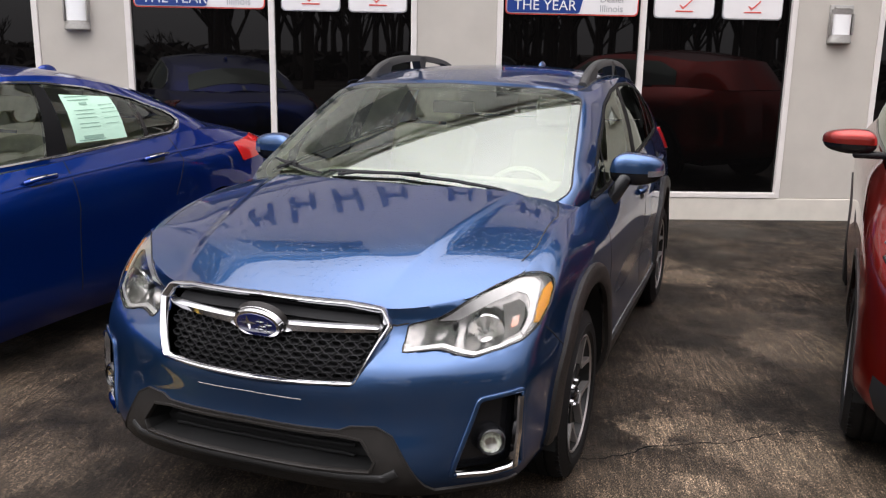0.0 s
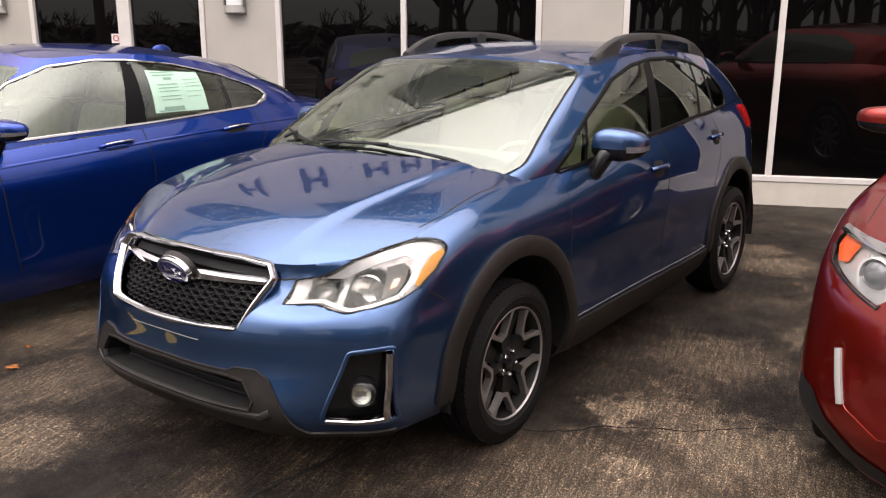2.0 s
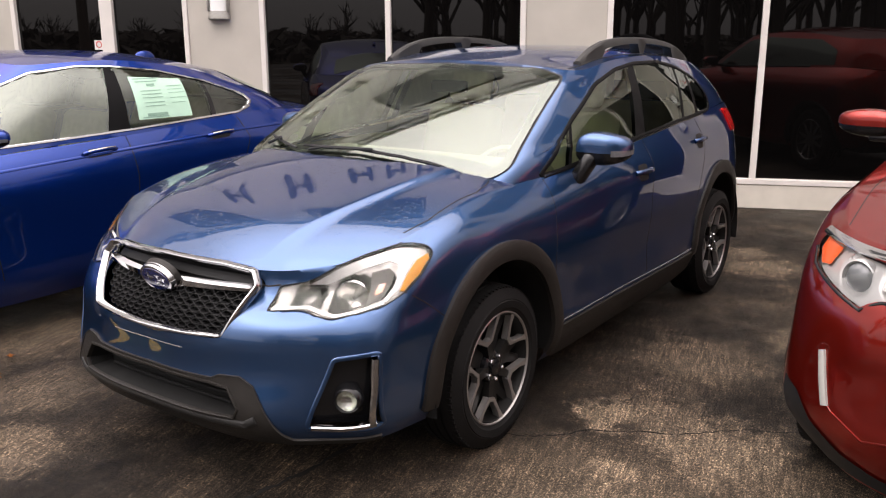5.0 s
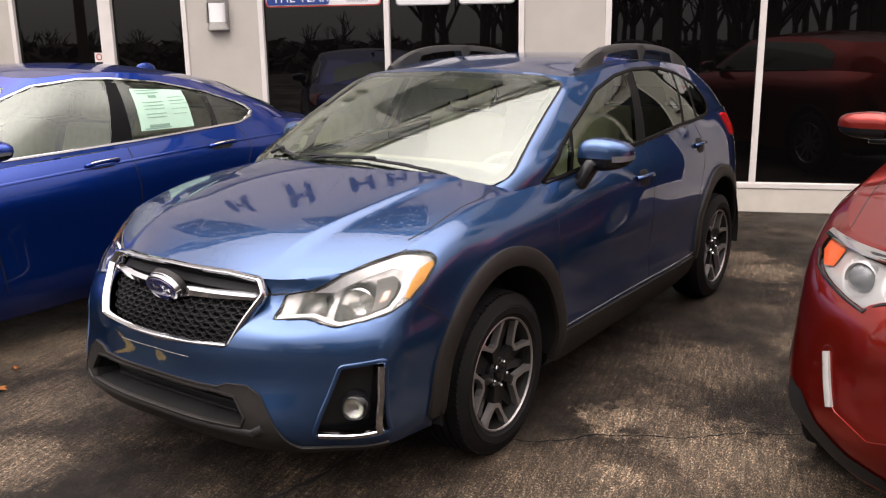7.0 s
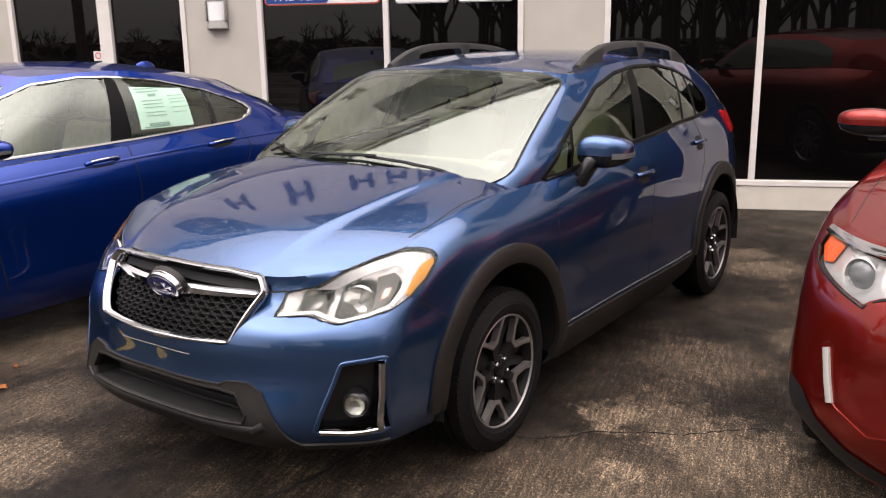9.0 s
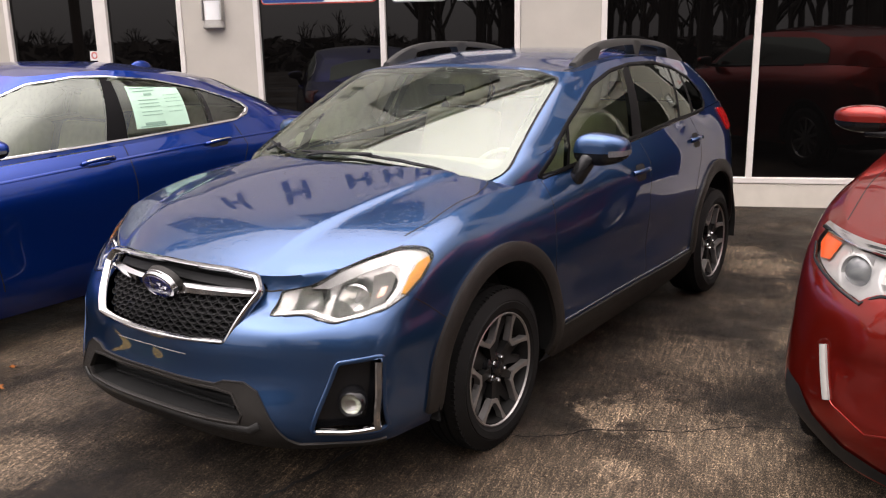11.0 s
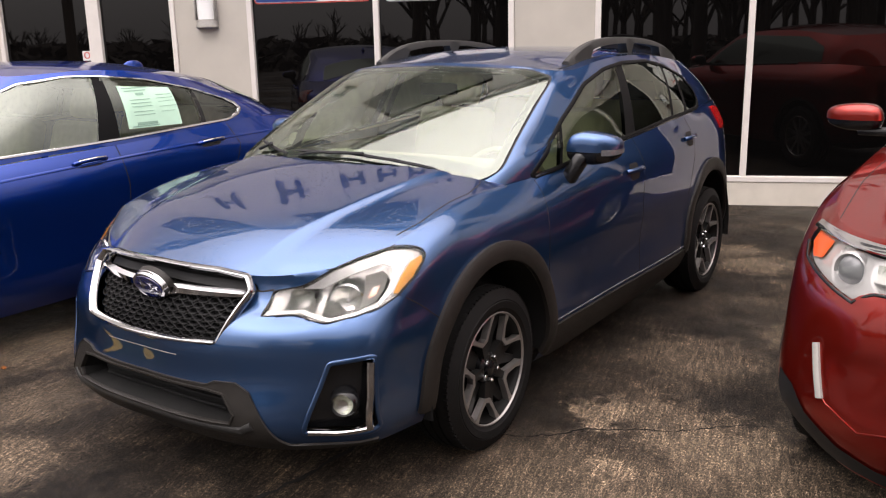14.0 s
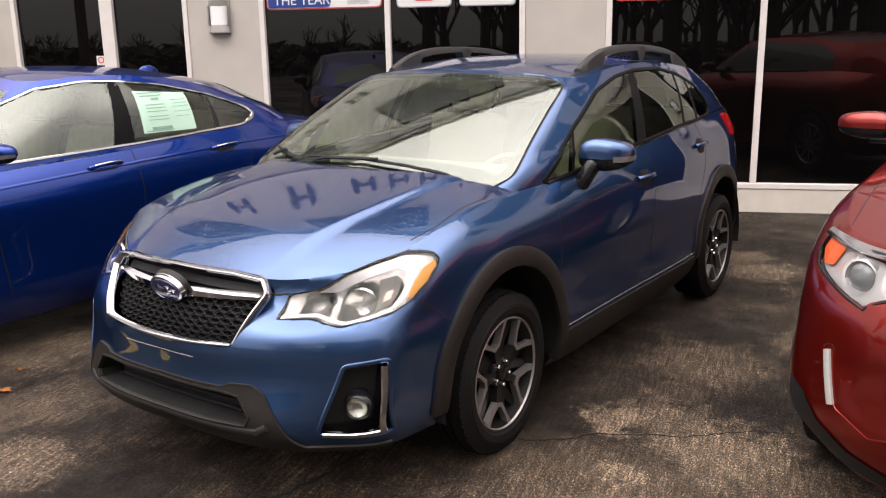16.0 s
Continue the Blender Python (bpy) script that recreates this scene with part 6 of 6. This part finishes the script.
SUV = {
    "rings": [
        [(0, -.86, .24), (.30, -.85, .24), (.60, -.77, .24), (.80, -.57, .29), (.865, -.40, .35), (.88, 0, .30), (.88, .5, .24), (.88, 1.3, .24), (.88, 2.2, .24), (.87, 2.82, .28), (.84, 3.25, .32), (.64, 3.56, .36), (0, 3.64, .36)],
        [(0, -.93, .37), (.33, -.915, .37), (.64, -.83, .37), (.865, -.64, .37), (.935, -.43, .38), (.955, 0, .40), (.95, .5, .37), (.95, 1.3, .37), (.95, 2.2, .38), (.95, 2.82, .40), (.92, 3.25, .44), (.70, 3.62, .46), (0, 3.70, .46)],
        [(0, -.94, .55), (.33, -.925, .55), (.65, -.835, .55), (.88, -.64, .55), (.945, -.42, .57), (.965, 0, .60), (.96, .5, .58), (.955, 1.3, .58), (.96, 2.2, .60), (.965, 2.82, .62), (.93, 3.25, .64), (.71, 3.64, .64), (0, 3.72, .64)],
        [(0, -.93, .74), (.33, -.91, .74), (.64, -.81, .74), (.872, -.60, .74), (.94, -.39, .77), (.965, 0, .80), (.965, .5, .80), (.96, 1.3, .80), (.965, 2.2, .82), (.965, 2.82, .84), (.92, 3.25, .86), (.71, 3.62, .86), (0, 3.70, .86)],
        [(0, -.88, .91), (.33, -.86, .91), (.62, -.74, .89), (.85, -.52, .88), (.915, -.30, .94), (.94, 0, 1.0), (.945, .5, 1.02), (.945, 1.3, 1.04), (.945, 2.2, 1.06), (.94, 2.82, 1.08), (.89, 3.25, 1.1), (.68, 3.56, 1.08), (0, 3.66, 1.08)],
        [(0, -.80, 1.01), (.33, -.78, 1.01), (.58, -.65, .985), (.79, -.42, .985), (.845, -.22, 1.035), (.865, 0, 1.08), (.875, .5, 1.13), (.88, 1.3, 1.16), (.87, 2.2, 1.20), (.85, 2.82, 1.22), (.80, 3.2, 1.23), (.62, 3.50, 1.21), (0, 3.60, 1.20)],
    ],
    "hood": [(-.82, 1.01), (-.6, 1.07), (-.3, 1.12), (0, 1.16), (.2, 1.185), (.55, 1.21)], "ridge": .016, "ridge_x": (.55, .12), "cowl": .52,
    "belt": [(0, .16, 1.185), (.4, .19, 1.18), (.74, .32, 1.165), (.84, .52, 1.135), (.87, .9, 1.15), (.88, 1.5, 1.17), (.87, 2.2, 1.20), (.85, 2.82, 1.222), (.80, 3.15, 1.235), (.62, 3.48, 1.215), (0, 3.58, 1.21)],
    "mid": [(0, .58, 1.41), (.385, .60, 1.405), (.69, .70, 1.385), (.78, .86, 1.37), (.80, 1.17, 1.385), (.808, 1.7, 1.405), (.80, 2.3, 1.415), (.78, 2.84, 1.405), (.735, 3.12, 1.40), (.57, 3.37, 1.385), (0, 3.46, 1.39)],
    "roof": [(0, 1.0, 1.61), (.36, 1.02, 1.605), (.62, 1.08, 1.58), (.68, 1.2, 1.58), (.695, 1.45, 1.60), (.70, 1.9, 1.62), (.69, 2.4, 1.61), (.67, 2.85, 1.57), (.63, 3.1, 1.55), (.50, 3.25, 1.55), (0, 3.33, 1.57)],
    "spine": [(.98, 1.607), (1.4, 1.66), (1.9, 1.69), (2.5, 1.68), (3.0, 1.63), (3.36, 1.565)],
}
BALL = mat("projector_glass", (0.16, 0.165, 0.17), rough=0.06, coat=1.0)
EMBER = mat("red_orange_lens", (0.80, 0.13, 0.03), rough=0.25, noise_scale=90, noise_amount=0.2)
HOUSING3 = mat("pale_lamp_housing", (0.48, 0.47, 0.46), rough=0.3, metal=0.35)
HOUSING2 = mat("daytime_lamp_plastic", (0.36, 0.35, 0.33), rough=0.22)
suv = empty("suv_car", pose(2.817, .769, 0, 0, 0, -4))
tagged(suv, "ruby red midsize sport utility vehicle parked on asphalt", "car", group="parked cars")
low, bonnet, house, roof = body_sheets(SUV, 260, 44)
shell = merged(low, bonnet)
low_skin, cab_skin = low.tree(), house.tree()
nose = merged(low, bonnet).tree()
skin = merged(low, bonnet, house, roof).tree()
for y in (0, 2.82):
    shell.cut(*circle_cut(y, .37, .43))
ULAMP = rounded([(.884, .908), (.872, .952), (.78, .946), (.62, .944), (.45, .957), (.45, .866), (.583, .853), (.630, .832), (.648, .813), (.719, .830), (.81, .857), (.858, .874)], .010, 3)
UPOCK = rounded([(.735, .655), (.50, .690), (.46, .45), (.58, .418), (.690, .476)], .03, 4)
hollow, rim_near = inside_poly(UPOCK), nearest_on(UPOCK)
for i, p in enumerate(shell.v):
    if p[1] < -.5 and hollow(abs(p[0]), p[2]):
        deep = min(1.0, float(np.linalg.norm(rim_near(np.array((abs(p[0]), p[2]))) - (abs(p[0]), p[2]))) / .06)
        shell.v[i] = (p[0], p[1] + .007 * deep * deep * (3 - 2 * deep), p[2])
for q in (ULAMP, both(ULAMP)):
    shell.cut(*poly_cut(q, "front", lambda p: p[1] < -.2))


def suv_zone(p):
    x, y, z = abs(p[0]), p[1], p[2]
    if y < .52 and z > .985 and x < .80:
        return "hood"
    if y < -.36 and z < .99:
        return "front_bumper"
    if y < .58:
        return "fender"
    if y < 1.55:
        return "front_door"
    if y < 2.45:
        return "rear_door"
    return "rear_body"


for nm in ("hood", "front_bumper", "rear_body"):
    shell.mesh(nm, RED, suv, pick=lambda p: suv_zone(p) == nm)
for nm in ("fender", "front_door", "rear_door"):
    for s in (1, -1):
        shell.mesh(nm, RED, suv, pick=lambda p: suv_zone(p) == nm and p[0] * s > 0)
part("engine_bay", box_bm(1.30, 1.0, .50, (0, -.10, .62), .05), DARK, suv)
UGR = [(-.44, .93), (.44, .93), (.50, .80), (.42, .56), (-.42, .56), (-.50, .80)]
drape("grille", UGR, "front", nose, BLACK, suv, .004, .01, .04)
for z in (.64, .72, .80, .88):
    trim("grille_bar", [(-.46, z), (0, z), (.46, z)], "front", nose, .045, .022, CHROME, suv, False, .04, label="chrome grille bar")
house.mesh("cabin_frame", RED, suv)
roof.mesh("roof_panel", RED, suv)
UWS = rounded([(-.76, 1.21), (0, 1.235), (.76, 1.21), (.65, 1.56), (0, 1.598), (-.65, 1.56)], .03)
drape("windshield", UWS, "front", cab_skin, TINT, suv, .003, 0, .05)
part("underbody", box_bm(1.3, 3.7, .14, (0, 1.55, .33), .03), DARK, suv)
for s in (1, -1):
    way = "side" if s > 0 else "far_side"
    drape("side_glass", rounded([(.60, 1.17), (1.15, 1.50), (1.5, 1.56), (2.6, 1.54), (2.95, 1.42), (3.0, 1.25), (1.5, 1.20)], .03), way, cab_skin, TINT, suv, .003, 0, .05)
    drape("lower_cladding", [(s * x, z) for x, z in ((-.02, .25), (.5, .25), (.76, .275), (.85, .345), (.885, .44), (.880, .502), (.815, .482), (.758, .410), (.645, .337), (.521, .302), (-.02, .292))][::s], "front", nose, GAP, suv, .006, 0, .03)
    for y in (0, 2.82):
        arc = [(y + .452 * math.cos(a), .365 + .455 * math.sin(a)) for a in np.radians(np.linspace(-12, 192, 50))]
        trim("arch_lip", arc, way, nose, .030, .008, CLAD, suv, False, .03)
        wheel_well(suv, s * .52, s * .93, y, .37, .432)
        wheel(suv, s * .83, y, .368, .235, s, {"lip": SATIN, "spokes": plain_spokes}, .245)
    door_mirror(suv, s, .935, .70, 1.240, RED, .25, .125, False)
    part("mirror_arm", box_bm(.20, .07, .035, (s * .92, .70, 1.178), .012), BLACK, suv)
    lq = ULAMP if s > 0 else both(ULAMP)
    head = new("headlight")
    head.parent = suv

    def cups(x, z):
        x = abs(x)
        d = 0.0
        for cx, cz, r, k in ((.706, .893, .056, .045), (.57, .900, .045, .03)):
            q = ((x - cx) ** 2 + (z - cz) ** 2) / (r * r)
            if q < 1:
                d -= k * (1 - q)
        return d
    drape("reflector", lq, "front", nose, HOUSING3, head, -.020, 0, .010, shape=cups)
    o = part("projector", lathe([(-.02, .066), (.004, .064), (.008, .060), (-.002, .054)], 32), HOUSING3, head)
    o.matrix_local = Matrix.Translation(drop(nose, (s * .706, .893), "front", -.035)[0]) @ pose(0, 0, 0, 0, 0, 270 + s * 25)
    part("projector_lens", lathe([(-.006, .056), (.010, .046), (.020, .030), (.026, .012), (.027, .0)], 32), BALL, o)
    aq = [(s * .850, .880), (s * .878, .912), (s * .868, .944), (s * .785, .938), (s * .808, .888)]
    drape("amber_marker", aq[::-1] if s > 0 else aq, "front", nose, EMBER, head, -.010, 0, .015)
    aq = [(s * .60, .925), (s * .47, .935), (s * .47, .885), (s * .60, .880)]
    drape("signal_reflector", aq[::-1] if s > 0 else aq, "front", nose, REFLECT, head, -.010, 0, .02)
    drape("lens", lq, "front", nose, LENS, head, .002, 0, .02)
    trim("lamp_seal", [(s * .886, .905), (s * .860, .869), (s * .81, .851), (s * .719, .824), (s * .648, .806), (s * .626, .826), (s * .583, .846), (s * .45, .858)], "front", nose, .010, .005, BLACK, head, False, .02)
    trim("lamp_brow", [(s * .874, .955), (s * .80, .953), (s * .70, .953), (s * .60, .957), (s * .45, .968)], "front", nose, .034, .008, CHROME, head, False, .02)
    trim("pocket_edge", [(s * .712, .500), (s * .690, .474), (s * .58, .416), (s * .46, .45)], "front", nose, .010, .003, RED, suv, False, .02, taper=True)
    trim("daytime_lamp", [(s * .744, .650), (s * .728, .567), (s * .708, .484)], "front", nose, .026, .012, HOUSING2, suv, False, .02, label="white vertical daytime lamp strip")
    trim("hood_gap", [(s * .795, -.40), (s * .80, -.1), (s * .79, .3)], "top", skin, .004, .001, GAP, suv, False, .04)
    trim("window_trim", [(.60, 1.16), (1.5, 1.19), (2.6, 1.225)], way, skin, .02, .008, BLACK, suv, False, .05)


# ---- behind the viewer: bare trees, woods and a pole, seen in the glass and paint ----
BARK = mat("grey_bark", (0.055, 0.047, 0.040), rough=0.95, bump=0.4, bump_scale=30, noise_scale=12, noise_amount=0.3)
POLE = mat("weathered_pole", (0.10, 0.08, 0.065), rough=0.9, noise_scale=20, noise_amount=0.3)


def limb(verts, faces, a, b, r0, r1, sides):
    t = (b - a).normalized()
    s = t.cross(Vector((0.3, 0.2, 1)) if abs(t.z) < 0.9 else Vector((1, 0, 0))).normalized()
    w = s.cross(t)
    o = len(verts)
    for p, r in ((a, r0), (b, r1)):
        for k in range(sides):
            g = 2 * math.pi * k / sides
            verts.append(p + (s * math.cos(g) + w * math.sin(g)) * r)
    for k in range(sides):
        faces.append((o + k, o + (k + 1) % sides, o + sides + (k + 1) % sides, o + sides + k))


def bare_tree(rnd, height, depth, verts, faces):
    def grow(p, d, length, r, level):
        q = p + d * length
        limb(verts, faces, p, q, r, r * 0.7, 6 if level == 0 else (4 if level < 3 else 3))
        if level >= depth:
            return
        for k in range(rnd.choice((2, 3, 3)) if level else 4):
            n = (d + Vector((rnd.uniform(-1, 1), rnd.uniform(-1, 1), rnd.uniform(-0.2, 0.7))) * 0.75).normalized()
            grow(p + d * length * rnd.uniform(0.65, 1.0), n, length * rnd.uniform(0.55, 0.8), r * 0.6, level + 1)
    grow(Vector((0, 0, -0.1)), Vector((rnd.uniform(-.05, .05), rnd.uniform(-.05, .05), 1)).normalized(), height * 0.30, height * 0.022, 0)


rnd = random.Random(11)
STANDS = [(9, -15, 11), (14, -11, 12), (18, -17, 13), (5, -21, 12), (-19, -17, 10), (22, -7, 12), (12, -18, 14), (16, -21, 13), (20, -13, 14), (8, -24, 13), (25, -17, 14), (11.5, -13, 12), (2.5, -26, 12), (16, -14.5, 12), (13.5, -24, 14), (-24, -12, 11), (-15, -22, 10)]
for x, y, h in STANDS:
    tv, tf = [], []
    t = empty("bare_tree", pose(x, y, 0, 0, 0, rnd.uniform(0, 360)))
    tagged(t, "tall leafless deciduous tree with grey bark", "tree", group="bare trees")
    bare_tree(rnd, h, 6, tv, tf)
    link("trunk", tv[:12], tf[:6], BARK, t)
    o = 12
    link("crown", tv[o:], [tuple(i - o for i in f) for f in tf[6:]], BARK, t)["kind"] = "stuff"
wv, wf = [], []
for k in range(250):
    turn = rnd.uniform(-158, 25)
    near = turn > -84                                   # taller, thicker woods on that side
    a = radians(turn)
    d = rnd.uniform(30, 56) if near else rnd.uniform(38, 60)
    tv, tf = [], []
    bare_tree(rnd, rnd.uniform(7, 13) if near else rnd.uniform(2.4, 5), 4 if near else 3, tv, tf)
    o = len(wv)
    m = pose(d * math.cos(a), d * math.sin(a), 0, 0, 0, rnd.uniform(0, 360))
    wv += [m @ v for v in tv]
    wf += [tuple(i + o for i in f) for f in tf]
    high = 0.9 if near else 1.3
    for j in range(2 if near else 4):                   # undergrowth clumps
        c = Vector((d * math.cos(a) + rnd.uniform(-3, 3), d * math.sin(a) + rnd.uniform(-3, 3), 0))
        for i in range(44 if near else 30):
            p = c + Vector((rnd.uniform(-1.6, 1.6), rnd.uniform(-1.6, 1.6), high * rnd.random() ** 1.4))
            e = [p + Vector((rnd.uniform(-.8, .8), rnd.uniform(-.8, .8), rnd.uniform(-.6, .6))) for _ in range(3)]
            wf.append((len(wv), len(wv) + 1, len(wv) + 2))
            wv += e
tagged(link("distant_woods", wv, wf, BARK, None, False), "distant leafless woods with brush", "woods", kind="stuff")
pole = empty("utility_pole", pose(-9.5, -14, 0))
tagged(pole, "weathered wooden utility pole with a crossarm", "pole")
tube("post", [(0, 0, -0.1), (0, 0, 4.5), (0, 0, 9.2)], [0.16, 0.14, 0.11], POLE, pole, 12)
part("crossarm", box_bm(2.2, 0.10, 0.12, (0, 0.1, 8.5), 0.01), POLE, pole)
